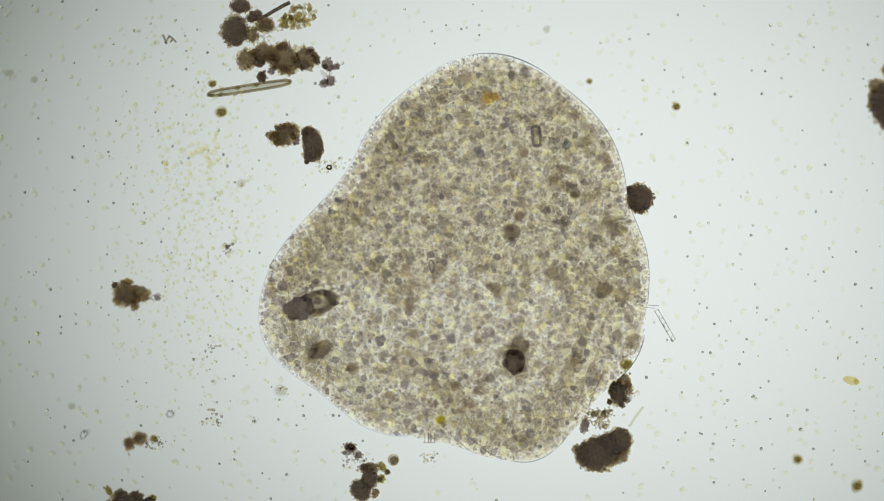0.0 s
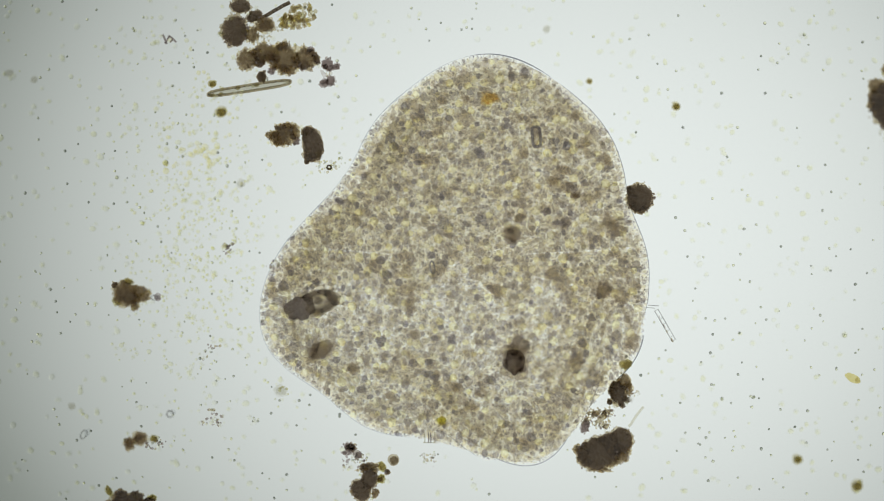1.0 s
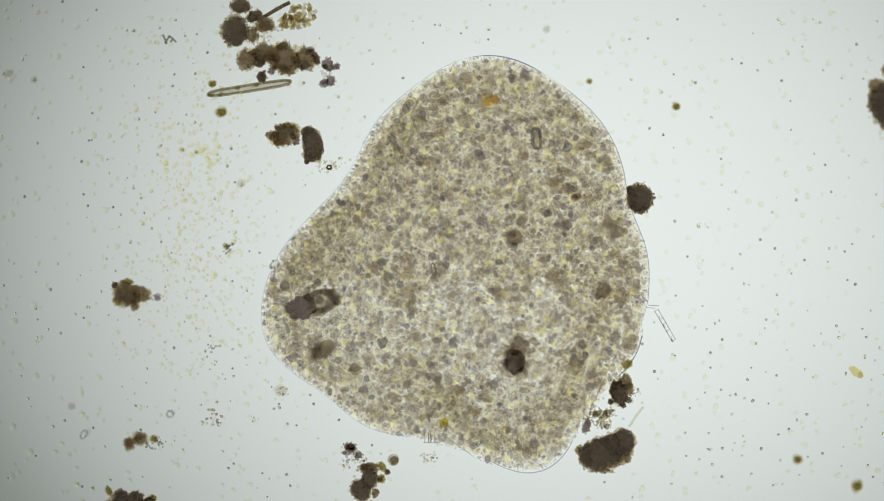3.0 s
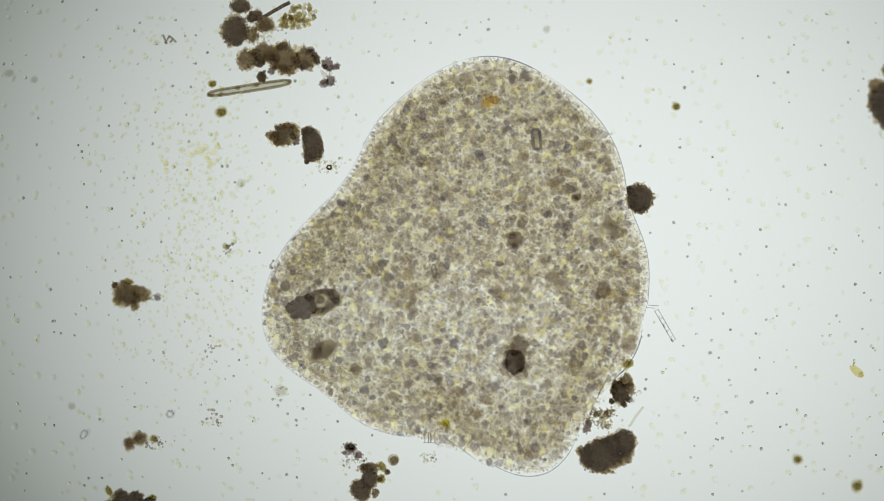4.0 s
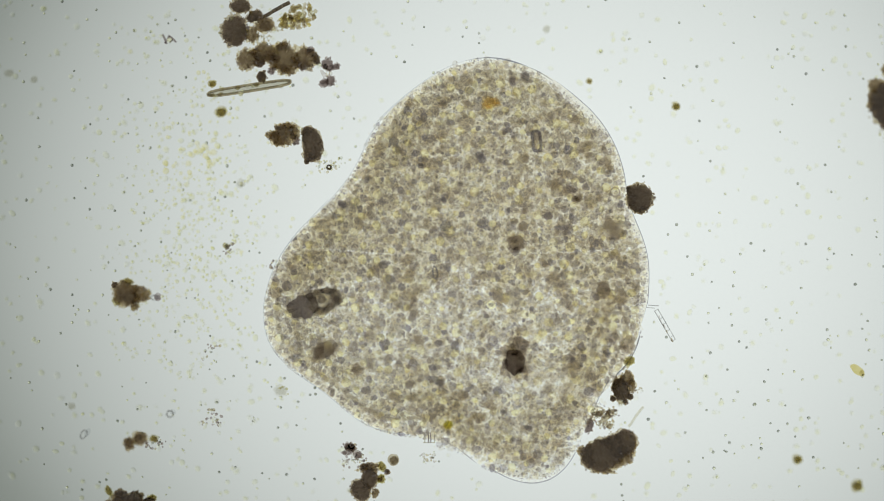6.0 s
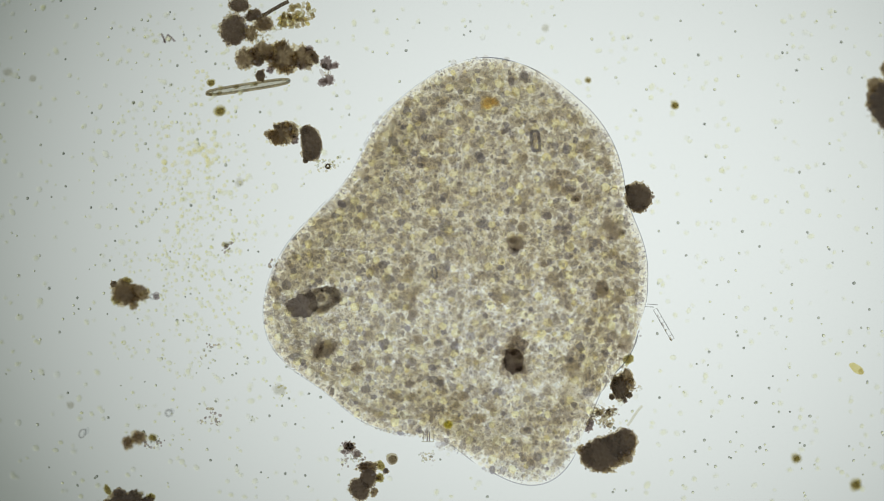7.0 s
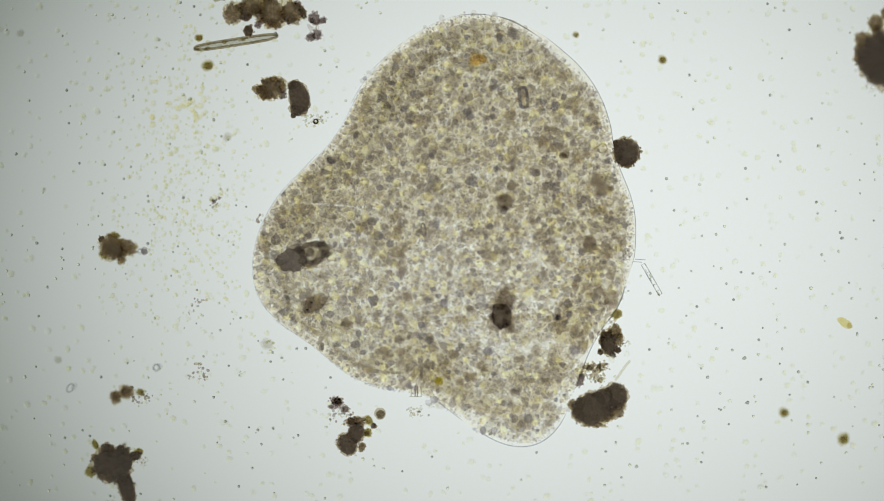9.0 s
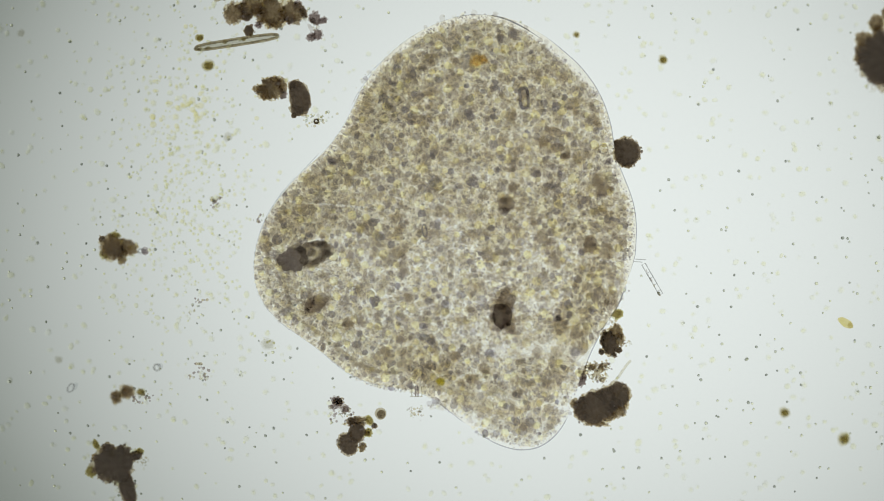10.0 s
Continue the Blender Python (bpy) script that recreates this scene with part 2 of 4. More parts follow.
# ---- illuminator and slide ----
def condenser():
    lamp = thing("condenser_lamp", 0, 0, "round bright condenser lens in a black metal ring below the slide", "microscope lamp", z=LAMP_Z)
    n, R = 96, 1380.0
    a = np.linspace(0, 2 * np.pi, n, endpoint=False)
    rim = np.stack([np.cos(a), np.sin(a)], 1)
    rings = [(0.0, 0.0), (0.5, -6.0), (0.85, -20.0), (1.0, -32.0)]
    v, f = [(0, 0, 0)], []
    for s, z in rings[1:]:
        v += [(R * s * x, R * s * y, z) for x, y in rim]
    f += [(0, 1 + i, 1 + (i + 1) % n) for i in range(n)]
    for k in range(len(rings) - 2):
        b = 1 + k * n
        f += [(b + i, b + n + i, b + n + (i + 1) % n, b + (i + 1) % n) for i in range(n)]
    link_mesh("lens", v, f, LIGHT, lamp, "glowing domed condenser lens")
    prof = [(1.0, -60.0), (1.0, 10.0), (1.03, 22.0), (1.12, 22.0), (1.15, 10.0), (1.15, -60.0)]
    v, f, m = [], [], len(prof)
    for x, y in rim:
        v += [(R * s * x, R * s * y, z) for s, z in prof]
    for i in range(n):
        j = (i + 1) % n
        f += [(i * m + k, i * m + (k + 1) % m, j * m + (k + 1) % m, j * m + k) for k in range(m)]
    link_mesh("mount_ring", v, f, METAL, lamp, "black metal mounting ring", smooth=False)
    return lamp


def slide():
    bm = bmesh.new()
    bmesh.ops.create_cube(bm, size=1)
    for v in bm.verts:
        v.co = (v.co.x * 2600 * UM, v.co.y * 1700 * UM, (v.co.z * 170 - 85) * UM)
    bmesh.ops.bevel(bm, geom=bm.edges[:], offset=8 * UM, segments=2, affect="EDGES")
    data = bpy.data.meshes.new("glass_slide")
    bm.to_mesh(data), bm.free()
    data.materials.append(GLASS)
    return tagged(new("glass_slide", data), "clear flat glass microscope slide under a film of pond water", "microscope slide", kind="structure")


LAMP = condenser()
slide()


# ---- amoeba ----
AX, AY = at(810, 460)
FIRST = [235.6, 16.6, -11.3, -6.4, 13.6, -13.1, -16.8, 3.4, 4.9, 1.3, -2.6, 1.1, -0.9, -1.5, -4.0, -2.3, -0.4, 1.7, 1.8, 0.9, 0.6, 0.6, 0.7, 1.0, 0.1]
LAST = [234.5, 24.2, -20.1, -12.2, 10.0, -19.6, -12.5, 4.0, 11.7, 6.7, -0.6, 4.6, -4.3, -1.4, -5.6, -3.8, -0.0, 1.1, 2.2, 1.5, 0.0, 0.6, -0.1, 0.1, -0.3]
HEIGHT = 40.0


def reach(c, a):
    """How far the cell's outline lies from its middle in the direction a, as a sum of waves."""
    a = np.asarray(a, dtype=float)
    r = np.full(a.shape, c[0])
    for k in range(1, (len(c) + 1) // 2):
        r = r + c[2 * k - 1] * np.cos(k * a) + c[2 * k] * np.sin(k * a)
    return r


def core_reach(a):
    return np.minimum(reach(FIRST, a), reach(LAST, a)) - 0.5


def fold(name, c, middle, half, depth, parent, label, height, tip=False):
    """A wedge of clear plasm along part of the rim: rounded outside, thinning to nothing towards the body's middle and its own ends."""
    na, nr = 90, 26
    a = np.linspace(middle - half * 1.6, middle + half * 1.6, na)
    d = np.abs(a - middle)
    w = 1 / (1 + np.exp((d - half) / (0.13 * half)))
    R = reach(c, a) * w + (np.minimum(reach(c, a), core_reach(a)) - 14) * (1 - w)
    edge = 16.0
    top, low = [], []
    for k in range(nr + 1):
        u = (k / nr) ** 0.6                      # 0 at the inner border, 1 at the rim
        b = depth * (1 - u)                      # how far inside the rim
        rise = math.sqrt(max(0.0, 1 - max(0.0, 1 - b / edge) ** 2)) if b < edge else 1.0
        thin = 1 - max(0.0, (b - edge) / (depth - edge)) ** 2
        z = height * 0.22 + (height * 0.74 * rise) * thin
        z0 = height * 0.22 * (1 - rise * thin)
        top.append(np.stack([(R - b) * np.cos(a), (R - b) * np.sin(a), height * 0.22 + (z - height * 0.22) * np.ones(na)], 1))
        low.append(np.stack([(R - b) * np.cos(a), (R - b) * np.sin(a), z0 * np.ones(na)], 1))
    v = np.concatenate(top + low)
    n1 = (nr + 1) * na
    f, slots = [], []
    for k in range(nr):
        for i in range(na - 1):
            p, q = k * na + i, (k + 1) * na + i
            f += [(p, q, q + 1, p + 1), (n1 + p, n1 + p + 1, n1 + q + 1, n1 + q)]
            slots += [0, 2 if tip and 2 < i < na - 3 and 8 < k < nr - 8 else 1]
    for k in range(nr):
        p, q = k * na, (k + 1) * na
        f += [(p, n1 + p, n1 + q, q), (p + na - 1, q + na - 1, n1 + q + na - 1, n1 + p + na - 1)]
    for i in range(na - 1):
        q = nr * na + i
        f += [(q, n1 + q, n1 + q + 1, q + 1), (i, i + 1, n1 + i + 1, n1 + i)]
    return link_mesh(name, v, f, [CLEAR_BODY, BODY_BASE, ENDOPLASM_TIP], parent, label, slots + [1] * (len(f) - len(slots)))


def plasm(name, outline, parent, label, height=HEIGHT):
    """A flattened cushion of clear plasm with a rounded rim."""
    n = 360
    a = np.linspace(0, 2 * np.pi, n, endpoint=False)
    R = outline(a)
    edge = 16.0      # width of the rounded rim
    prof = []
    for q in np.linspace(0, np.pi / 2, 12)[::-1]:      # from the top's edge down to the widest line
        prof.append((-edge * (1 - math.cos(q)), height * 0.22 + height * 0.78 * math.sin(q)))
    for q in np.linspace(0, np.pi / 2, 7)[1:]:         # and in again under it
        prof.append((-edge * 0.6 * (1 - math.cos(q)), height * 0.22 - height * 0.22 * math.sin(q)))
    rows = []
    for s in (0.25, 0.5, 0.75):
        rows.append(np.stack([s * (R - edge) * np.cos(a), s * (R - edge) * np.sin(a), np.full(n, height + 3 * (1 - s * s))], 1))
    for d, z in prof:
        rows.append(np.stack([(R + d) * np.cos(a), (R + d) * np.sin(a), np.full(n, z)], 1))
    for q in (R - 10.2, R - 11, 0.4 * R):
        rows.append(np.stack([q * np.cos(a), q * np.sin(a), np.full(n, 0.0)], 1))
    v = np.concatenate([np.array([(0, 0, height + 3)])] + rows + [np.array([(0, 0, 0.0)])])
    f = [(0, 1 + i, 1 + (i + 1) % n) for i in range(n)]
    for k in range(len(rows) - 1):
        b = 1 + k * n
        f += [(b + i, b + n + i, b + n + (i + 1) % n, b + (i + 1) % n) for i in range(n)]
    b = 1 + (len(rows) - 1) * n
    f += [(b + i, len(v) - 1, b + (i + 1) % n) for i in range(n)]
    base = np.zeros(len(f), dtype=np.int32)
    base[n * (3 + 12 + 8):] = 2
    base[n * (3 + 12 + 1):n * (3 + 12 + 8)] = 1                            # the underside, in touch with the glass
    return link_mesh(name, v, f, [CLEAR_BODY, RIM_BASE, ENDOPLASM], parent, label, base)


def membrane(R, a, parent, material):
    """The thin skin seen edge-on along the rim; its tint stands in for the dark refraction line there."""
    m, r = 8, 0.85
    z = HEIGHT * 0.22
    v, f = [], []
    for k in range(len(a)):
        thin = r * min(1.0, 0.15 + min(k, len(a) - 1 - k) / 12)
        for i in range(m):
            b = i * math.tau / m
            v.append(((R[k] + thin * math.cos(b)) * math.cos(a[k]), (R[k] + thin * math.cos(b)) * math.sin(a[k]), z + thin * math.sin(b)))
    for k in range(len(a) - 1):
        f += [(k * m + i, k * m + (i + 1) % m, (k + 1) * m + (i + 1) % m, (k + 1) * m + i) for i in range(m)]
    return link_mesh("membrane", v, f, material, parent, "cell membrane tinted grey as the dark line of the rim")


# how the plasm streams: place in the cell, and the way gone by the end
UPPER_STREAM = [(868, 173, 3, 16), (951, 240, 1, 15), (787, 392, 6, 7), (910, 413, 13, 33), (766, 476, 10, 19), (542, 539, 12, -5), (565, 622, 17, -1),
          (1069, 513, 1, 1), (1018, 346, 5, 13), (694, 296, 12, 11), (844, 628, 10, 27), (753, 593, 13, 17), (677, 556, 9, 16), (998, 554, 2, 23),
          (1043, 637, -9, 12), (1128, 600, -20, 3), (1142, 540, -9, 0)]
LOBE_STREAM = [(635, 691, 16, 2), (920, 760, 24, 70), (980, 700, 4, 62), (860, 720, 40, 50), (780, 744, 27, 17), (930, 800, 26, 60), (880, 790, 28, 52),
          (985, 770, 22, 55), (1020, 725, 8, 48), (1050, 690, -5, 30), (700, 745, 12, -6), (790, 782, 11, 16), (832, 798, 17, 47), (740, 772, 9, 4), (955, 806, 20, 62), (760, 770, 16, -7), (1112, 640, -18, 8)]


STUCK = ((913, 641), (920, 611))       # vacuoles that stay on the glass


def stream(x, y):
    p = np.array([(*at(a, b), c * S, -d * S) for a, b, c, d in UPPER_STREAM + LOBE_STREAM])
    w = 1 / ((p[:, 0] - x) ** 2 + (p[:, 1] - y) ** 2 + 300) ** 1.5
    return float((w * p[:, 2]).sum() / w.sum()), float((w * p[:, 3]).sum() / w.sum())


LOBE = []        # the advancing pseudopod
MOVES = []       # thing or part, its first place, the way gone (micrometres), turn in degrees


def inside(x, y, margin, size=0.0):
    a = math.atan2(y - AY, x - AX)
    r = math.hypot(x - AX, y - AY)
    side = 0.3 if 2.15 < a % math.tau < 4.6 else 1.0     # the trailing side has hardly any clear rim
    return r < float(reach(FIRST, a)) - size * (0.75 if side < 1 else 1.0) - (margin * side if margin > 0 else margin)


def amoeba():
    cell = thing("amoeba", AX, AY, "large translucent granular amoeba with a clear rim, flattened on the glass", "amoeba")
    plasm("body", core_reach, cell, "clear body full of yellowish and brown granules")
    membrane(core_reach(np.linspace(-0.30, 1.07, 120)), np.linspace(-0.30, 1.07, 120), cell, MEMBRANE)
    for middle, half, gone, label in ((1.60, 0.54, 9.5, "rounded clear fore edge"), (2.52, 0.42, 11.0, "clear sloping edge"), (3.32, 0.42, 10.0, "blunt clear side edge"),
                                      (4.08, 0.40, 6.0, "clear hind edge"), (-0.52, 0.20, 10.0, "clear flank edge"),
                                      (2.06, 0.22, 10.0, "clear shoulder edge"), (2.93, 0.24, 8.8, "clear side edge")):
        p = fold("edge_fold", FIRST, middle, half, 50.0, cell, label, HEIGHT - 3)
        MOVES.append((p, (0, 0, 0), (-gone * math.cos(middle), -gone * math.sin(middle)), 0))
        a = np.linspace(middle - half * (0.7 if middle < 0 else 0.95), middle + half * (0.7 if middle < 0 else 0.95), 80)
        if middle == 1.60:
            membrane(reach(FIRST, a[:35]), a[:35], p, MEMBRANE)
            a = a[33:]
        membrane(reach(FIRST, a), a, p, MEMBRANE if middle < 0 else FAINT_MEMBRANE)
    for middle, half, gone in ((-0.76, 0.23, 16.0), (-1.55, 0.17, 17.4)):      # edges that swell along with the pseudopod
        p = fold("edge_fold", LAST, middle, half, 50.0, cell, "swelling clear edge beside the pseudopod", HEIGHT - 4)
        MOVES.append((p, (-gone * math.cos(middle), -gone * math.sin(middle), 0), (gone * math.cos(middle), gone * math.sin(middle)), 0))
        a = np.linspace(middle - half * 0.45, middle + half * 0.45, 60)
        membrane(reach(LAST, a), a, p, THIN_MEMBRANE)
    lobe = fold("pseudopod", LAST, -1.16, 0.54, 120.0, cell, "broad clear-tipped advancing pseudopod", HEIGHT - 2, True)
    a = np.linspace(-1.41, -1.02, 110)
    membrane(reach(LAST, a), a, lobe, THIN_MEMBRANE)
    LOBE.append(lobe)
    rng = np.random.default_rng(5)
    # rafts of granules, each carried along by the stream where it lies
    seeds = []
    for x in np.arange(-240, 260, 50):
        for y in np.arange(-270, 270, 50):
            q = (AX + x + rng.uniform(-12, 12), AY + y + rng.uniform(-12, 12))
            if inside(*q, -20):
                seeds.append(q)
    seeds = np.array(seeds)
    heaps = [Heap() for _ in seeds]
    still = Heap()

    large = []       # the bright round vesicles that can be told apart; clouds are left out over them in place of the light they focus
    for gx in np.arange(-250, 260, 20.5):
        for gy in np.arange(-290, 270, 20.5):
            x, y, r = AX + gx + rng.uniform(-7.5, 7.5), AY + gy + (10 if round(gx / 20.5) % 2 else 0) + rng.uniform(-7.5, 7.5), 3.3 + 3.0 * rng.random() ** 1.3
            if inside(x, y, 4.0, r):
                d = np.hypot(seeds[:, 0] - x, seeds[:, 1] - y)
                large.append((int(d.argmin()), x - AX, y - AY, rng.uniform(14, 24), r, 0.7, int(rng.integers(6)), rng.uniform(0, 360)))
    order = rng.permutation(len(large))
    free = np.array([(q[1], q[2], q[4]) for q in large])

    def scatter(step, low, high, zlow, zhigh, level, slot, margin, flat=0.7, calm=0.3, lap=0.0):
        for gx in np.arange(-260, 260, step):
            for gy in np.arange(-290, 270, step):
                x, y = AX + gx + rng.uniform(-0.38, 0.38) * step, AY + gy + (0.5 * step if round(gx / step) % 2 else 0.0) + rng.uniform(-0.38, 0.38) * step
                r = rng.uniform(low, high) * (0.8 + 0.4 * rng.random())
                if not inside(x, y, margin, r):
                    continue
                z = rng.uniform(zlow, zhigh)
                v, f = KNOBS[rng.integers(12)] if level == 2 and rng.random() < 0.75 else DOMES[level]
                w = v * np.array([r * rng.uniform(0.8, 1.2), r * rng.uniform(0.8, 1.2), r * flat]) + np.array([x - AX, y - AY, z])
                gap = np.hypot(free[:, 0] - x + AX, free[:, 1] - y + AY) - free[:, 2] * (1 - lap) - (0.75 - lap) * r
                if lap < 1 and gap.min() < 0:
                    continue
                if rng.random() < (calm if y > -150 and x - AX > -110 else 0.0):
                    still.put(w, f, slot)
                else:
                    d = np.hypot(seeds[:, 0] - x, seeds[:, 1] - y) + rng.uniform(-13, 13, len(seeds))
                    heaps[int(d.argmin())].put(w, f, slot)

    scatter(4.5, 2.2, 4.5, 16, 34, 2, 2, 2.0, 0.3, 0.15, 0.45)
    scatter(16.5, 5.0, 10.0, 25, 34, 2, 5, 3.5, 0.2, 0.1, 0.4)
    scatter(11.0, 2.4, 5.6, 4, 32, 2, 4, 3.0, 0.4, 0.1, 0.3)
    scatter(5.6, 1.6, 3.2, 3, 14, 2, 0, 2.0, 0.65, 0.15, 0.5)
    scatter(2.9, 0.75, 1.7, 2, 13, 1, 1, 1.0, 0.9, 0.15, 0.7)
    for _ in range(1500):            # fine dark grains along the rim
        a, d, r = rng.uniform(-math.pi, math.pi), 1.4 + 9 * rng.random() ** 1.3, rng.uniform(0.45, 1.15)
        k = float(reach(FIRST, a)) - d
        x, y = k * math.cos(a), k * math.sin(a)
        v, f = DOMES[1]
        where = int(np.hypot(seeds[:, 0] - AX - x, seeds[:, 1] - AY - y).argmin())
        heaps[where].put(v * np.array([r, r, r * 0.8]) + np.array([x, y, rng.uniform(5, 12)]), f, 4 if rng.random() < 0.75 else 1)
    for k in order[290:]:
        where, x, y, z, r, flat, shape, turn = large[k]
        v, f = ROUNDS[shape]
        heaps[where].put(v * np.array([r, r, r * flat]) + np.array([x, y, z]), f, 3)
    large = [large[k] for k in order[:290]]
    still.link("granule_raft", [VESICLE, FINE, CLOUD, BRIGHT, DUSKY, BROWN_CLOUD], cell)["kind"] = "stuff"
    shapes = []
    for v, f in ROUNDS:
        data = bpy.data.meshes.new("vesicle")
        data.from_pydata((v * UM).tolist(), [], [tuple(int(i) for i in p) for p in f])
        data.polygons.foreach_set("use_smooth", [True] * len(data.polygons))
        data.materials.append(ONE_VESICLE)
        shapes.append(data)
    for number, (h, q) in enumerate(zip(heaps, seeds)):
        if h.n:
            raft = h.link("granule_raft", [VESICLE, FINE, CLOUD, BRIGHT, DUSKY, BROWN_CLOUD], cell)
            raft["kind"] = "stuff"
            MOVES.append((raft, (0, 0, 0), stream(*q), 0))
            for where, x, y, z, r, flat, shape, turn in large:
                if where == number:
                    one = new("vesicle", shapes[shape])
                    one.parent = raft
                    one.matrix_basis = pose(x * UM, y * UM, z * UM, 0, 0, turn) @ Matrix.Diagonal((r, r * 0.9, r * flat, 1))
    def food(px, py, rx, ry, turn, mat, rough, label):
        """A food vacuole or other inclusion: a rough cushion of dark matter with smaller lumps on it."""
        x, y = at(px, py)
        heap = Heap()
        c, w = math.cos(math.radians(turn)), math.sin(math.radians(turn))
        v, f = DOMES[3]
        k = np.array([1 + 0.9 * rough * noise.noise(Vector((p[0] * 1.7 + px, p[1] * 1.7 + py, 0.3))) for p in v])[:, None]
        v = v * k * np.array([rx * 0.86, ry * 0.86, min(rx, ry) * 0.5]) * S
        heap.put(np.stack([v[:, 0] * c - v[:, 1] * w, v[:, 0] * w + v[:, 1] * c, v[:, 2]], 1), f)
        k = 1.32 if mat is DARK_FOOD else 1.1
        v, f = flake(rng, rx * k * S, ry * k * S, min(rx, ry) * 0.4 * S, rough * 0.7 + 0.1, math.radians(turn), (0, 0, 3), 3 if rx < 12 else 4)
        heap.put(v, f, 2)
        for _ in range(int(3 + rx * ry / 45) if rx > 12 else 0):
            a, k = rng.uniform(0, 2 * np.pi), rng.uniform(0.3, 0.95)
            r = min(rx, ry) * rng.uniform(0.14, 0.36) + 0.8
            ex, ey = rx * k * math.cos(a), ry * k * math.sin(a)
            v, f = DOMES[2]
            heap.put(v * np.array([r, r * rng.uniform(0.7, 1.2), r * 0.6]) * S + np.array([(ex * c - ey * w) * S, (ex * w + ey * c) * S, rng.uniform(-2, 4)]), f, 1)
        ob = heap.link("food_vacuole" if rx > 12 else "inclusion", [mat, MID_FOOD if mat is DARK_FOOD else BROWN_FOOD if mat is BLUE_FOOD or mat is MID_FOOD else mat, MID_HALO if mat is DARK_FOOD else FOOD_HALO if mat in (MID_FOOD, BROWN_FOOD) else GREY_HALO if mat is BLUE_FOOD else mat], cell, label)
        place = (x - AX, y - AY, 33 if rx > 12 else rng.uniform(14, 28))
        ob.location = tuple(c * UM for c in place)
        MOVES.append((ob, place, (0.0, -0.7) if (px, py) in STUCK else stream(x, y), 0))

    # the long food vacuole: a mottled sac, dark at one end, with a dark rim round its paler end
    x, y = at(550, 540)
    vacuole = link_mesh("food_vacuole", *flake(rng, 51 * S, 23 * S, 8, 0.13, 0, (0, 0, 0), 5, 1.6), VACUOLE_SAC, cell, "long food vacuole, dark brown at one end and mottled at the other")
    vacuole.rotation_euler[2] = math.radians(15)
    link_mesh("filling", *flake(rng, 30 * S, 21 * S, 6, 0.26, 0, (-20 * S, -1 * S, 3), 5, 2.2), DARK_FOOD, vacuole, "dark brown filling")
    for k, (dx, dy, rx, ry, turn) in enumerate(((40, 3, 9, 15, 10), (30, 14, 13, 6, -18), (14, 17, 12, 5, 4), (26, -13, 14, 6, 12), (8, -15, 12, 6, 0), (16, 3, 8, 7, 0), (-2, 14, 9, 7, 0), (42, -6, 7, 9, 30))):
        link_mesh("lump", *flake(rng, rx * S, ry * S, 4, 0.35, math.radians(turn), (dx * S, dy * S, 2 + k), 3, 1.6), VACUOLE_LUMP, vacuole)
    place = (x - AX, y - AY, 29)
    vacuole.location = tuple(c * UM for c in place)
    MOVES.append((vacuole, place, stream(x, y), 0, 15))
    food(951, 241, 6, 16, 5, BROWN_FOOD, 0.1, "dark empty rod in the plasm")
    food(568, 620, 28, 17, 30, MID_FOOD, 0.25, "brown food vacuole")
    food(913, 641, 19, 25, 8, DARK_FOOD, 0.45, "dark brown food vacuole")
    food(920, 611, 18, 19, 0, MID_FOOD, 0.5, "brown food vacuole")
    food(786, 396, 11, 13, 0, BLUE_FOOD, 0.4, "blue-grey inclusion")
    food(908, 411, 17, 16, 0, MID_FOOD, 0.12, "round brown food vacuole")
    food(1069, 515, 14, 16, 0, MID_FOOD, 0.5, "reddish brown inclusion")
    food(868, 172, 15, 11, 0, ORANGE_FOOD, 0.6, "orange inclusion")
    food(797, 208, 9, 6, -20, BLUE_FOOD, 0.3, "dark blue-grey inclusion")
    food(852, 272, 8, 9, 20, BLUE_FOOD, 0.3, "dark blue-grey inclusion")
    food(911, 308, 10, 10, 0, BROWN_FOOD, 0.6, "brown inclusion")
    food(1122, 606, 14, 17, 0, BROWN_FOOD, 0.5, "granular brown inclusion")
    food(1085, 400, 22, 16, -40, BROWN_FOOD, 0.6, "brown inclusion")
    food(782, 744, 7, 7, 0, LIME_FOOD, 0.3, "lime yellow inclusion")
    food(869, 671, 9, 9, 0, BLUE_FOOD, 0.4, "grey inclusion")
    food(760, 662, 12, 7, -15, BLUE_FOOD, 0.5, "grey inclusion")
    food(1050, 436, 6, 6, 0, BLUE_FOOD, 0.2, "dark blue-grey grain")
    food(1006, 330, 12, 9, 0, BROWN_FOOD, 0.3, "brown inclusion")
    food(1045, 350, 13, 9, 10, BROWN_FOOD, 0.4, "brown inclusion")
    food(900, 222, 8, 5, 0, BLUE_FOOD, 0.4, "dark grain")
    food(980, 482, 12, 13, 0, BROWN_FOOD, 0.4, "brown inclusion")
    food(692, 243, 9, 10, 0, BLUE_FOOD, 0.5, "grey inclusion")
    food(775, 232, 8, 7, 0, BROWN_FOOD, 0.4, "brown grain")
    food(600, 357, 8, 5, -40, BLUE_FOOD, 0.4, "dark blue grain")
    food(645, 312, 6, 6, 0, BLUE_FOOD, 0.3, "dark blue grain")
    food(800, 275, 8, 7, 0, BROWN_FOOD, 0.4, "brown grain")
    food(690, 700, 9, 8, 0, BROWN_FOOD, 0.4, "brown grain")
    food(970, 660, 9, 12, 0, BROWN_FOOD, 0.4, "brown grain")
    food(830, 715, 15, 10, 0, BROWN_FOOD, 0.6, "brown inclusion")
    food(930, 126, 8, 8, 0, BLUE_FOOD, 0.4, "grey grain")
    food(1072, 281, 13, 9, -30, BROWN_FOOD, 0.5, "brown inclusion")
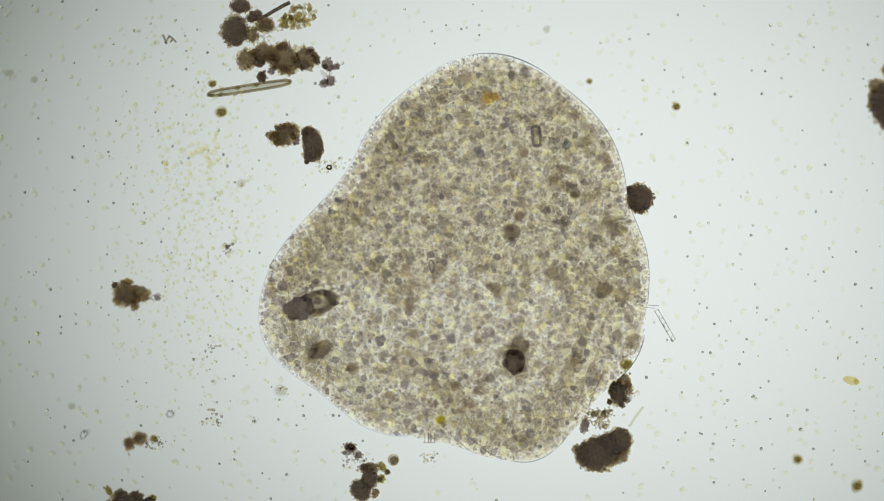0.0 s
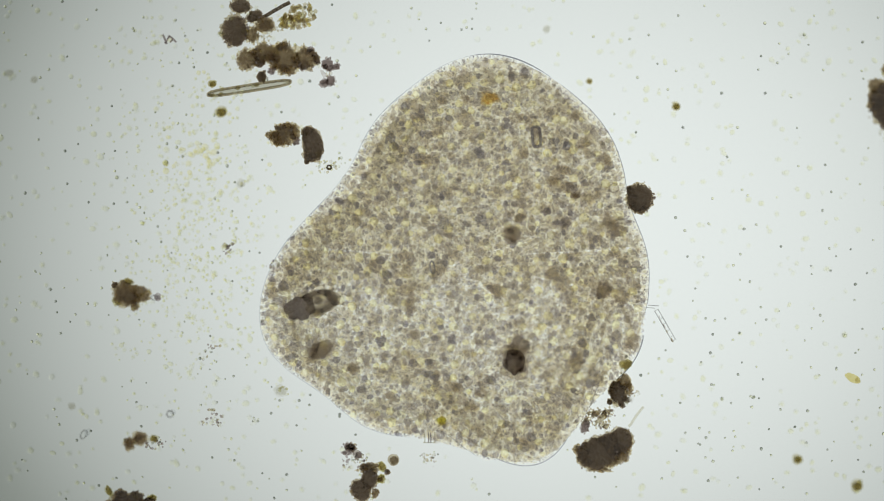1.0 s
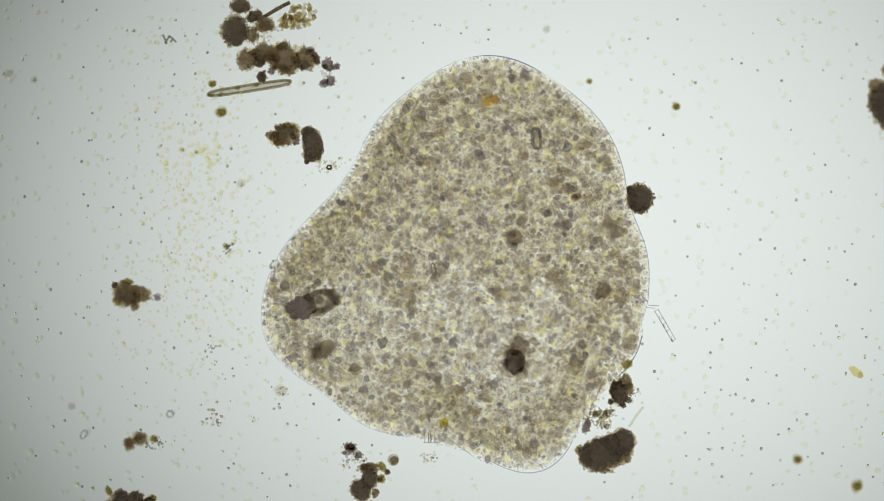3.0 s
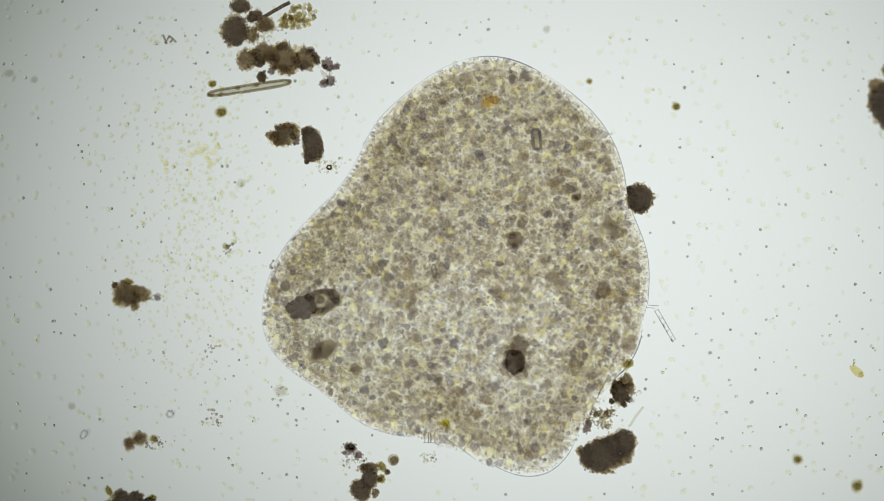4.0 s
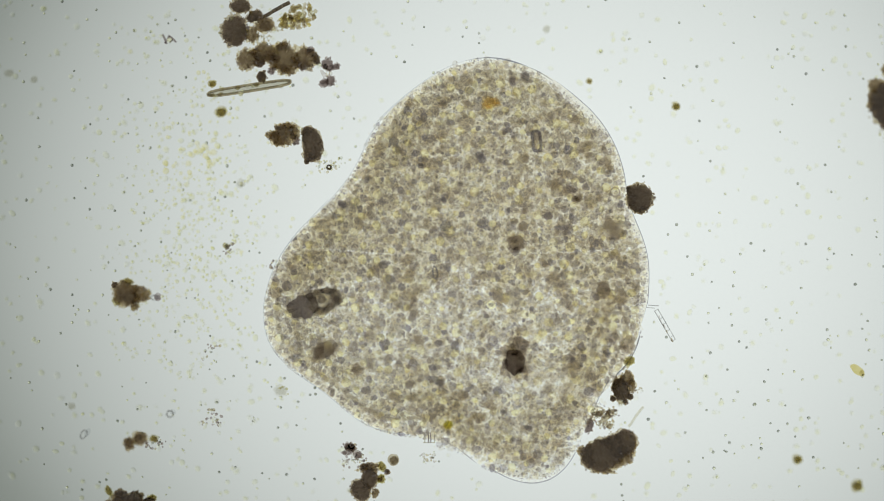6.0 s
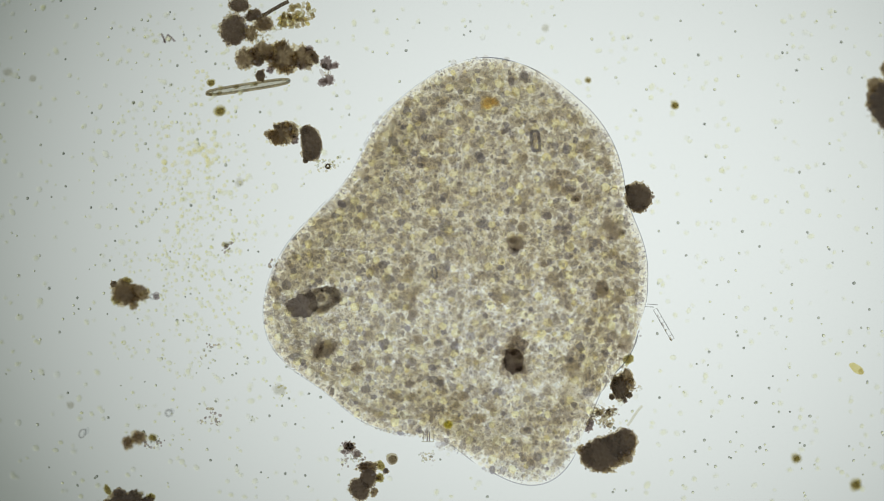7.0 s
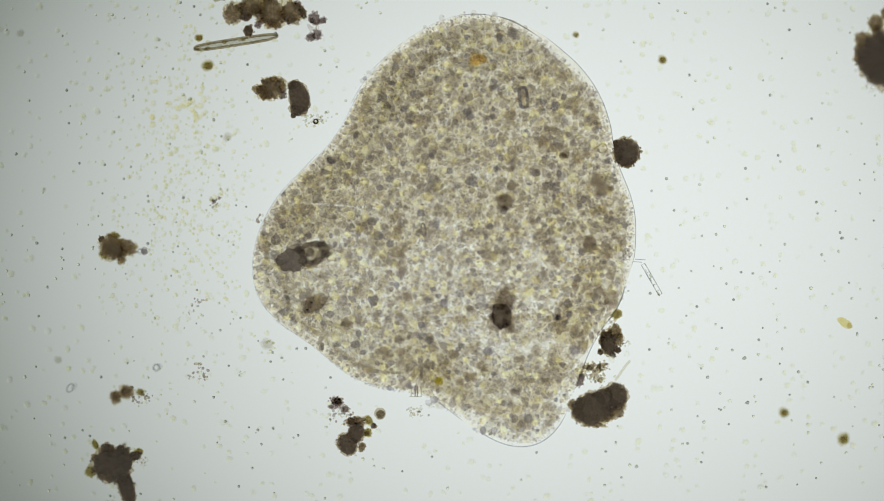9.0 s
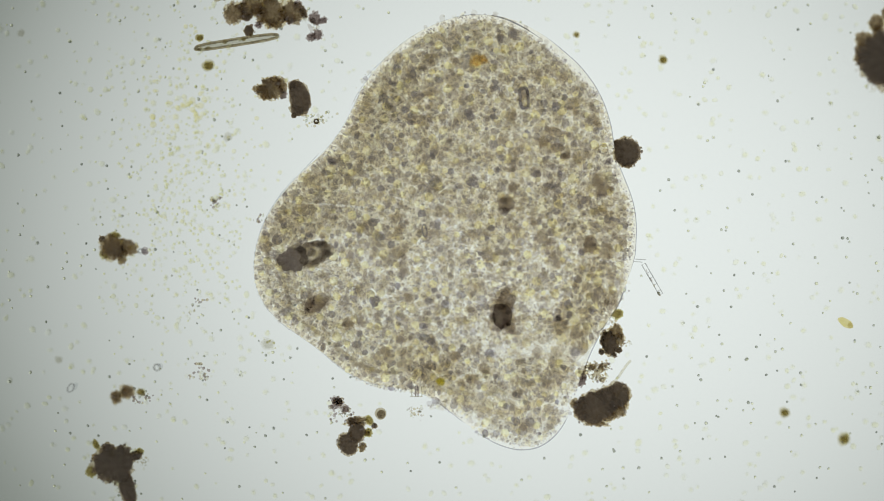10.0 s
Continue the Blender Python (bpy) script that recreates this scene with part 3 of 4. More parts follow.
    food(1000, 301, 17, 7, -10, BROWN_FOOD, 0.5, "brown inclusion")
    food(977, 318, 12, 9, 0, BROWN_FOOD, 0.5, "brown inclusion")
    food(1018, 346, 8, 7, 0, MID_FOOD, 0.4, "dark reddish grain")
    food(720, 512, 15, 12, 0, BROWN_FOOD, 0.6, "brown inclusion")
    food(662, 470, 11, 11, 0, BROWN_FOOD, 0.5, "brown grain")
    food(756, 282, 17, 10, 10, BROWN_FOOD, 0.6, "brown inclusion")
    food(850, 385, 9, 9, 0, BLUE_FOOD, 0.4, "grey grain")
    food(880, 512, 18, 11, 0, BROWN_FOOD, 0.6, "brown inclusion")
    food(1010, 522, 12, 14, 0, BROWN_FOOD, 0.6, "brown inclusion")
    food(640, 690, 9, 8, 0, BLUE_FOOD, 0.4, "grey grain")
    food(625, 655, 13, 9, 0, BROWN_FOOD, 0.5, "brown inclusion")
    food(1100, 525, 18, 12, -20, BROWN_FOOD, 0.6, "brown inclusion")
    food(735, 592, 10, 8, 0, BROWN_FOOD, 0.4, "brown grain")
    food(718, 188, 7, 9, 0, BLUE_FOOD, 0.4, "grey grain")
    food(730, 265, 8, 7, 0, BLUE_FOOD, 0.4, "grey grain")
    food(590, 376, 8, 5, -10, BLUE_FOOD, 0.3, "violet grey grain")
    food(685, 485, 10, 9, 0, BLUE_FOOD, 0.5, "grey grain")
    food(800, 600, 9, 9, 0, BLUE_FOOD, 0.5, "grey grain")
    food(1040, 625, 6, 8, 0, BLUE_FOOD, 0.3, "dark grey grain")
    food(1062, 672, 10, 11, 0, BROWN_FOOD, 0.4, "brown grain")
    food(920, 572, 12, 7, 0, BROWN_FOOD, 0.5, "brown grain")
    food(850, 692, 10, 9, 0, BROWN_FOOD, 0.4, "brown grain")
    food(1020, 640, 14, 12, 0, BROWN_FOOD, 0.6, "brown inclusion")
    food(480, 515, 10, 17, 0, BROWN_FOOD, 0.6, "brown grain")
    # smaller grains, each at its place a quarter of the way along the stream
    for px, py, rx, ry, turn, mat, label in (
            (750, 239, 6, 6, 0, BLUE_FOOD, "grey grain"), (703, 261, 8, 8, 0, BLUE_FOOD, "grey grain"), (742, 279, 6, 6, 0, BLUE_FOOD, "grey grain"),
            (714, 221, 5, 5, 0, BLUE_FOOD, "grey grain"), (826, 178, 5, 8, 10, BROWN_FOOD, "brown grain"), (908, 139, 6, 10, 0, BLUE_FOOD, "grey grain"),
            (853, 244, 8, 7, 0, BLUE_FOOD, "grey grain"), (914, 258, 8, 6, 0, BROWN_FOOD, "brown grain"), (932, 211, 4, 5, 0, BLUE_FOOD, "dark grain"),
            (1020, 208, 9, 9, 0, BROWN_FOOD, "brown grain"), (1036, 256, 13, 11, 0, BROWN_FOOD, "brown inclusion"), (929, 273, 9, 10, 0, BROWN_FOOD, "brown grain"),
            (963, 162, 4, 4, 0, BLUE_FOOD, "dark grain"), (634, 397, 8, 8, 0, BROWN_FOOD, "brown grain"), (710, 391, 8, 7, 20, BLUE_FOOD, "grey grain"),
            (784, 350, 5, 6, 0, BLUE_FOOD, "grey grain"), (753, 391, 6, 7, 0, BROWN_FOOD, "brown grain"), (719, 455, 11, 9, 0, BROWN_FOOD, "brown inclusion"),
            (791, 469, 6, 7, 0, BLUE_FOOD, "grey grain"), (722, 484, 9, 12, 0, BROWN_FOOD, "brown grain"), (563, 501, 7, 6, 0, BLUE_FOOD, "dark grey grain"),
            (610, 512, 4, 7, -8, BLUE_FOOD, "dark blue grain"), (653, 488, 5, 5, 0, BLUE_FOOD, "grey grain"), (984, 322, 11, 11, 0, BROWN_FOOD, "round brown inclusion"),
            (1024, 347, 8, 7, 0, MID_FOOD, "reddish brown grain"), (1063, 347, 7, 8, 0, BROWN_FOOD, "brown grain"), (1098, 359, 5, 5, 0, BLUE_FOOD, "violet grain"),
            (899, 364, 4, 5, 0, BLUE_FOOD, "dark grain"), (1012, 379, 5, 6, 0, BLUE_FOOD, "dark blue grain"), (967, 374, 9, 10, 0, BROWN_FOOD, "brown grain"),
            (924, 391, 10, 11, 0, MID_FOOD, "brown inclusion beside a larger one"), (955, 415, 4, 7, 0, BLUE_FOOD, "dark blue grain"), (991, 398, 13, 5, 0, BLUE_FOOD, "grey grain"),
            (879, 486, 5, 5, 0, BLUE_FOOD, "dark grain"), (903, 490, 7, 4, 0, BLUE_FOOD, "grey grain"), (1110, 465, 5, 4, 0, BLUE_FOOD, "violet grain"),
            (853, 481, 9, 8, 0, BROWN_FOOD, "brown grain"), (1091, 448, 9, 12, 0, BROWN_FOOD, "brown grain"), (773, 602, 8, 6, 0, BLUE_FOOD, "grey grain"),
            (775, 672, 9, 6, 10, BLUE_FOOD, "violet grain"), (831, 676, 5, 5, 0, BLUE_FOOD, "dark grain"), (627, 652, 9, 9, 0, BROWN_FOOD, "brown grain"),
            (650, 672, 6, 7, 0, BLUE_FOOD, "grey grain"), (586, 654, 5, 5, 0, BLUE_FOOD, "grey grain"), (834, 631, 10, 9, 0, BROWN_FOOD, "brown grain"),
            (729, 545, 8, 18, 0, BROWN_FOOD, "brown cloudy inclusion"), (519, 634, 10, 8, 40, BLUE_FOOD, "grey inclusion"), (1017, 632, 5, 6, 0, BLUE_FOOD, "dark grain"),
            (1082, 626, 5, 5, 0, BLUE_FOOD, "violet grain"), (1046, 684, 10, 9, 0, BLUE_FOOD, "grey inclusion"), (815, 693, 10, 9, 0, BROWN_FOOD, "brown grain"),
            (901, 760, 6, 6, 0, BLUE_FOOD, "grey grain"), (946, 784, 10, 9, 0, BLUE_FOOD, "grey grain"), (932, 792, 7, 7, 0, BROWN_FOOD, "brown grain"),
            (860, 708, 12, 3, -20, BROWN_FOOD, "thin brown bar"), (605, 359, 9, 6, -25, BLUE_FOOD, "dark grey grain")):
        dx, dy = stream(*at(px, py))
        food(px - 0.25 * dx / S, py + 0.25 * dy / S, rx, ry, turn, mat, 0.3, label)
    rings = ((951, 241, 7.0, 17.5, 5, 2.8, "dark-walled empty rod in the plasm"), (766, 472, 4, 11, 8, 1.5, "small dark-walled oval ring"), (1088, 332, 8, 8, 0, 1.2, "round clear vesicle with a grey wall"))
    for px, py, rx, ry, turn, wall, label in rings:
        x, y = at(px, py)
        ob = ring_mesh("walled_vesicle", rx * S, ry * S, wall * S, turn, MID_FOOD if wall > 3.5 else BLUE_FOOD if wall > 1.2 else BROWN_FOOD, cell, label, boxy=4.0 if wall > 2 else 2.0)
        place = (x - AX, y - AY, 26)
        ob.location = tuple(c * UM for c in place)
        MOVES.append((ob, place, stream(x, y), 0))
    return cell


amoeba()


# ---- loose matter round the cell ----
PALE_GREY = clear_filter("pale_grey_matter", (0.86, 0.85, 0.80), 5)
PALE_BLUE = clear_filter("pale_blue_grey_plasm", (0.90, 0.91, 0.92), 5)
YELLOW_MATTER = filtering("yellow_alga_matter", (0.80, 0.70, 0.28), (0.90, 0.82, 0.46), 6, 0.05)
FUZZ = filtering("brown_fuzz", (0.66, 0.59, 0.44), (0.87, 0.83, 0.70), 4, 0.04)
OLIVE_FUZZ = filtering("olive_fuzz", (0.72, 0.69, 0.45), (0.90, 0.88, 0.72), 4, 0.03)
PURPLE_FUZZ = filtering("grey_purple_fuzz", (0.68, 0.64, 0.62), (0.88, 0.85, 0.83), 4, 0.03)
CRUST = filtering("brown_crust", (0.48, 0.415, 0.295), (0.78, 0.715, 0.56), 4, 0.12)
CRUST_DARK = filtering("dark_crust", (0.26, 0.215, 0.155), (0.52, 0.455, 0.345), 4, 0.3)
OLIVE_CRUST = filtering("olive_crust", (0.62, 0.57, 0.38), (0.88, 0.84, 0.67), 4, 0.06)
# Darker copies of SOIL: thick clumps pass less light, put into the colour.
THICK_SOIL = filtering("near_black_detritus", (0.10, 0.088, 0.085), (0.24, 0.205, 0.19), 9, 0.8, skin_tone=0.5)
THICK_SOIL_COAT = filtering("near_black_coat", (0.24, 0.20, 0.175), (0.46, 0.395, 0.335), 5, 0.45, skin_tone=0.55)
SOIL_COAT = filtering("dark_coat", (0.34, 0.285, 0.235), (0.60, 0.52, 0.43), 5, 0.55, skin_tone=1.1)
SOIL_FRINGE = filtering("dark_fringe", (0.52, 0.44, 0.30), (0.86, 0.79, 0.62), 4, 0.18)
BROWN_COAT = filtering("brown_coat", (0.46, 0.405, 0.33), (0.92, 0.865, 0.75), 3.5, 0.36, 0.4, 0.6, 1.5)
BROWN_FRINGE = filtering("brown_fringe", (0.68, 0.60, 0.43), (0.93, 0.87, 0.70), 3.5, 0.08)
PURPLE_CRUST = filtering("grey_purple_crust", (0.48, 0.43, 0.43), (0.78, 0.74, 0.73), 4, 0.08)
# the looser coat and the fringe that go with each matter; fringe tints also carry the lens's colour fringing
COATS = {SOIL: (SOIL_COAT, SOIL_FRINGE), THICK_SOIL: (THICK_SOIL_COAT, SOIL_FRINGE), BROWN: (BROWN_COAT, BROWN_FRINGE), OLIVE: (OLIVE_CRUST, OLIVE_FUZZ), PURPLE: (PURPLE_CRUST, PURPLE_FUZZ), FUZZ: (FUZZ, PALE_GREY)}


def clump(name, px, py, lumps, label, category="detritus", crumbs=12, seed=1, spread=1.0, z=0.0, dust=1.0, group="clumps of detritus"):
    """A clump of lumps (dx, dy, half-axes, turn, matter), each a solid kernel in looser coats, with crumbs about its rim."""
    rng = np.random.default_rng(seed)
    x, y = at(px, py)
    ob = thing(name, x, y, label, category, z=z, group=group)
    for dx, dy, rx, ry, turn, mat, rough in lumps:
        h = min(rx, ry) * S * 0.8
        busy = max(1.0, max(rx, ry) / 16)        # larger lumps have more knobs to their rim
        level = 6 if name == "dark_grain" else 5 if max(rx, ry) > 8 else 3      # mineral grains are six-sided
        tilt = math.radians(turn)
        rough *= 1.5 if mat in (BROWN, PURPLE) else 1.0

        def layer(k, ragged, lift):
            return flake(rng, rx * S * k, ry * S * k, h, ragged, tilt, (dx * S, -dy * S, lift), level, 1.5 * busy)

        coat, fringe = COATS.get(mat, (None, None))
        if coat is None:
            link_mesh("cell_wall" if not ob.children else "chloroplast", *layer(1.0, rough, 1), mat, ob)
            continue
        if mat is not FUZZ:
            lump = link_mesh("lump", *layer(0.90, rough * 0.7, 1), mat, ob)
            link_mesh("coat", *layer(1.0, rough * 0.75, h * 0.35 + 2), coat, lump, "looser crumbly coat")
            if min(rx, ry) > 4.5:
                link_mesh("fringe", *layer(1.08, rough * 0.9 + 0.05, h * 0.6 + 3), fringe, lump, "thin ragged fringe")
        # loose crumbs that stand out from the rim
        c, s = math.cos(tilt), math.sin(tilt)
        heap = Heap()
        for _ in range(int(rx * ry * 0.32) if mat is FUZZ else int(((rx + ry) * 1.3 + 4) * dust) if crumbs > 1 else 3):
            a, k = rng.uniform(0, 2 * np.pi), (0.98 + abs(rng.normal(0, 0.09))) * spread if mat is not FUZZ and rng.random() < 0.6 else rng.random() ** 0.5
            r = rng.uniform(0.7, 2.2) * S * (1 if rng.random() < 0.85 else 1.5)
            ex, ey = rx * k * math.cos(a), ry * k * math.sin(a)
            v, f = DOMES[1] if r < 1.4 else KNOBS[rng.integers(12)]
            turned = rng.uniform(0, 6)
            p, q = math.cos(turned), math.sin(turned)
            w = v * np.array([r, r * rng.uniform(0.6, 1.1), r * 0.8])
            w = np.stack([w[:, 0] * p - w[:, 1] * q, w[:, 0] * q + w[:, 1] * p, w[:, 2]], 1)
            heap.put(w + np.array([(dx + ex * c - ey * s) * S, (-dy + ex * s + ey * c) * S, h * 0.6 + rng.uniform(-4, 10)]), f, 0 if rng.random() < 0.7 else 1)
        heap.link("crust", [fringe, coat], ob, "crumbly crust of fine grains")["kind"] = "stuff"
    return ob


def debris(name, px, py, rx, ry, count, label, seed, mats=(PURPLE_CRUST, PURPLE, FUZZ, SPECK), low=0.9, high=2.8):
    """A loose patch of tiny grains."""
    rng = np.random.default_rng(seed)
    ob = thing(name, *at(px, py), label, "debris", group="loose debris")
    hubs = rng.uniform(-0.75, 0.75, (6 if count > 30 else 4, 2))        # where the grains crowd
    for mat in mats:
        heap = Heap()
        for _ in range(count // len(mats)):
            hx, hy = hubs[rng.integers(len(hubs))] + rng.normal(0, 0.22, 2)
            r = rng.uniform(low, high) * S
            v, f = blob(rng, (r, r * rng.uniform(0.6, 1.3), r * 0.8), 0.3, 2, 1.5, rng.uniform(0, 3), (rx * hx * S, ry * hy * S, rng.uniform(2, 8)), DOMES)
            heap.put(v, f)
        heap.link("grain_patch", [mat], ob)["kind"] = "stuff"
    return ob


clump("detritus_clump", 428, 48, [(-11, 7, 23, 27, 0, SOIL, 0.25), (-1, -37, 18, 12, 0, SOIL, 0.25), (24, -19, 14, 10, 25, SOIL, 0.3), (43, -4, 16, 14, -10, BROWN, 0.25), (43, -3, 10, 8, 0, BROWN, 0.3), (20, 14, 11, 14, 0, BROWN, 0.4), (67, 4, 12, 5, 15, FUZZ, 0.4), (28, 2, 9, 9, 0, FUZZ, 0.4)],
      "dark brown crumbly clump of soil-like detritus", crumbs=26, seed=11, z=22.4)
clump("detritus_clump", 480, 103, [(-42, 4, 17, 18, 0, BROWN, 0.3), (-9, -9, 19, 18, 0, BROWN, 0.3), (-19, 6, 10, 11, 0, SOIL, 0.2), (-4, -2, 12, 11, 0, BROWN, 0.35), (25, 0, 19, 27, 0, BROWN, 0.3), (30, 21, 15, 9, -10, BROWN, 0.35), (62, 2, 17, 21, 10, BROWN, 0.35), (58, 12, 10, 9, 0, PURPLE, 0.4), (81, 1, 6, 12, 18, SOIL, 0.15), (-12, -34, 15, 8, 10, FUZZ, 0.5), (2, 23, 6, 6, 0, PURPLE, 0.4), (44, -8, 7, 9, 0, FUZZ, 0.5), (8, 8, 10, 13, 0, BROWN, 0.35), (45, 8, 8, 10, 0, BROWN, 0.4), (-28, -8, 9, 9, 0, BROWN, 0.4), (70, -12, 8, 7, 0, PURPLE, 0.4), (20, -20, 9, 8, 0, BROWN, 0.35)],
      "brown crumbly row of detritus clumps", crumbs=40, seed=12, z=25.2)
clump("detritus_clump", 582, 125, [(-1, -12, 9, 12, 0, PURPLE, 0.45), (-5, -7, 4.5, 4.5, 0, SOIL, 0.2), (13, -7, 8, 5, 20, PURPLE, 0.5), (-7, 22, 8, 7, 40, PURPLE, 0.5), (4, 17, 8, 9, 0, PURPLE, 0.4), (2, 5, 6, 7, 0, FUZZ, 0.5), (-9, 5, 4, 8, 30, PURPLE_FUZZ, 0.4)], "loose grey-purple flaky detritus", crumbs=14, seed=13, z=11.2)
clump("dark_grain", 463, 135, [(0, 0, 9, 11, 0, SOIL, 0.10)], "dark angular mineral grain lying on the diatom", "grain", crumbs=1, seed=14, group="dark grains")
clump("detritus_clump", 505, 240, [(-1, 0, 19, 20, 20, BROWN, 0.3), (-24, 0, 9, 8, 0, BROWN, 0.35), (-9, 4, 14, 14, 0, BROWN, 0.35), (4, -15, 13, 8, 0, BROWN, 0.4), (18, -6, 8, 12, 0, BROWN, 0.4), (20, 9, 6, 8, 0, PURPLE, 0.4), (-11, -12, 8, 4, -35, SOIL, 0.3)], "brown angular clump of detritus", crumbs=20, seed=15, z=19.6)
clump("detritus_clump", 553, 257, [(2, -2, 18, 30, 14, SOIL, 0.12), (-7, -23, 11, 11, 0, SOIL, 0.2), (-2, 18, 13, 12, 0, SOIL, 0.2), (-9, 29, 5, 5, 0, SOIL, 0.2)], "solid dark brown oblong lump of detritus", crumbs=1, seed=16, z=14.0)
clump("detritus_clump", 1135, 351, [(0, 0, 24, 25, 0, SOIL, 0.14), (-17, -15, 7, 7, 0, SOIL, 0.25), (2, 9, 14, 17, 0, SOIL, 0.2)], "round dark brown ball of detritus beside the amoeba", crumbs=18, seed=17)
clump("detritus_clump", 1588, 190, [(6, 0, 54, 50, 0, THICK_SOIL, 0.16), (-46, -8, 11, 20, 0, BROWN, 0.3), (-40, -35, 15, 13, -10, BROWN, 0.2), (-18, -64, 13, 14, 0, BROWN, 0.18), (-16, -46, 9, 13, 0, BROWN, 0.25), (-1, -82, 8, 10, 0, BROWN, 0.2), (14, -70, 12, 16, 0, BROWN, 0.25), (-24, 44, 15, 13, 30, FUZZ, 0.4), (-14, 40, 10, 7, 0, PURPLE_FUZZ, 0.5)],
      "large dark brown clump with paler round lobes", crumbs=30, seed=18, dust=0.35, z=63.0)
clump("detritus_clump", 235, 522, [(-10, -2, 20, 22, 0, BROWN, 0.25), (18, -2, 17, 13, -25, BROWN, 0.35), (6, 20, 7, 8, 0, BROWN, 0.35), (-13, -2, 13, 13, 0, BROWN, 0.3), (-4, 4, 9, 12, 0, SOIL, 0.3), (8, 8, 8, 7, 0, BROWN, 0.4), (-24, 10, 7, 8, 0, OLIVE, 0.4), (-6, -22, 9, 6, 0, OLIVE, 0.4)], "fuzzy dark brown clump of detritus", crumbs=22, seed=19, z=42.0)
clump("dark_grain", 202, 506, [(0, 0, 6.5, 6.5, 0, SOIL, 0.12)], "small round dark grain", "grain", crumbs=1, seed=20, group="dark grains")
clump("detritus_clump", 246, 777, [(-12, 7, 10, 11, 0, BROWN, 0.25), (7, -3, 13, 11, 0, BROWN, 0.25), (5, -4, 7, 6, 0, BROWN, 0.3), (-12, 6, 5, 6, 0, BROWN, 0.3), (31, -2, 7, 6, 0, OLIVE, 0.25)], "small fuzzy brown clump of detritus", crumbs=14, seed=21, z=61.6)
clump("detritus_clump", 655, 850, [(-15, 19, 17, 20, 20, SOIL, 0.2), (0, -1, 14, 19, -10, SOIL, 0.25), (0, -21, 20, 8, 5, BROWN, 0.45), (-6, -22, 10, 6, 0, PURPLE, 0.5), (23, -23, 6, 8, 20, OLIVE, 0.3), (11, 24, 6, 8, -15, BROWN, 0.2), (32, -14, 4.6, 4.6, 0, SOIL, 0.2), (21, -1, 7, 7, 0, OLIVE, 0.15), (20, -1, 4, 4, 0, BROWN, 0.2)], "irregular dark brown clump of detritus", crumbs=24, seed=22, z=22.4)
clump("detritus_clump", 620, 797, [(0, -2, 11, 9, -30, PURPLE, 0.3), (2, -3, 7, 6, 0, SOIL, 0.25), (-9, 7, 5, 4, 0, PURPLE, 0.4), (13, 13, 12, 7, 10, FUZZ, 0.5), (15, 11, 7, 5, 0, PURPLE, 0.5)], "loose grey-purple flake of detritus", crumbs=16, seed=23, spread=1.2)
clump("algal_cell", 698, 815, [(0, 0, 10.5, 10.5, 0, CRUST, 0.08), (1, 1, 8, 8, 0, CRUST_DARK, 0.15)], "round olive brown algal cell", "alga", crumbs=0, seed=24, group="olive cells", z=28.0)
clump("detritus_clump", 228, 905, [(-2, 0, 35, 30, 0, THICK_SOIL, 0.2), (-12, -26, 12, 12, 0, THICK_SOIL, 0.3), (14, -24, 14, 11, 0, THICK_SOIL, 0.3), (36, -16, 12, 8, 20, THICK_SOIL, 0.3), (22, 40, 14, 32, 16, THICK_SOIL, 0.15), (-33, -36, 5, 9, 30, OLIVE, 0.3), (-42, 12, 9, 9, 0, OLIVE, 0.3), (-34, -14, 6, 6, 0, BROWN, 0.3), (50, -6, 9, 12, -40, FUZZ, 0.4), (44, -24, 8, 5, 0, OLIVE, 0.4)], "dark star-shaped clump of detritus on a stalk", crumbs=30, seed=25, z=33.6)
CHUNK = clump("detritus_clump", 1070, 795, [(-12, 7, 34, 28, 20, SOIL, 0.2), (-30, 10, 19, 20, 0, SOIL, 0.25), (27, -14, 21, 23, -20, SOIL, 0.22), (8, -6, 24, 22, 20, SOIL, 0.2), (30, 10, 14, 13, 30, BROWN, 0.4), (40, -12, 8, 14, 0, BROWN, 0.35), (-10, 33, 18, 8, -8, BROWN, 0.4), (12, 22, 14, 9, 0, BROWN, 0.4), (-48, 0, 7, 8, 0, BROWN, 0.4)], "big dark oblong lump of detritus below the amoeba's flank", crumbs=34, seed=26)
CHUNK2 = clump("detritus_clump", 1098, 692, [(-2, 5, 14, 21, 10, SOIL, 0.25), (-6, -4, 11, 14, 0, BROWN, 0.35), (10, -14, 11, 13, 0, BROWN, 0.3), (18, -2, 7, 12, 10, BROWN, 0.3), (29, 6, 9, 5, 0, FUZZ, 0.3), (13, -46, 10, 8, 0, OLIVE, 0.25), (7, -32, 4, 8, -20, FUZZ, 0.4), (-15, 22, 5, 4.6, 0, SOIL, 0.3), (14, 18, 6, 5, 0, SOIL, 0.35), (6, 26, 5, 4.6, 0, SOIL, 0.3)], "dark crumb with an olive horn clinging to the amoeba", crumbs=22, seed=27)
DEBRIS = clump("detritus_clump", 1058, 745, [(2, -1, 25, 13, -20, FUZZ, 0.45), (-20, 12, 7, 12, -15, PURPLE, 0.3), (8, -1, 13, 4.4, 35, CRUST, 0.4), (20, -8, 9, 7, 0, FUZZ, 0.5), (-4, -10, 8, 6, 0, FUZZ, 0.5)], "loose pale and purple flakes clinging to the amoeba", crumbs=30, seed=28, dust=1.6)
DEBRIS2 = debris("debris_patch", 1058, 743, 30, 17, 320, "loose pale and purple grains clinging to the amoeba", 28, (FUZZ, PURPLE_CRUST, CRUST, PALE_GREY), 0.8, 2.4)
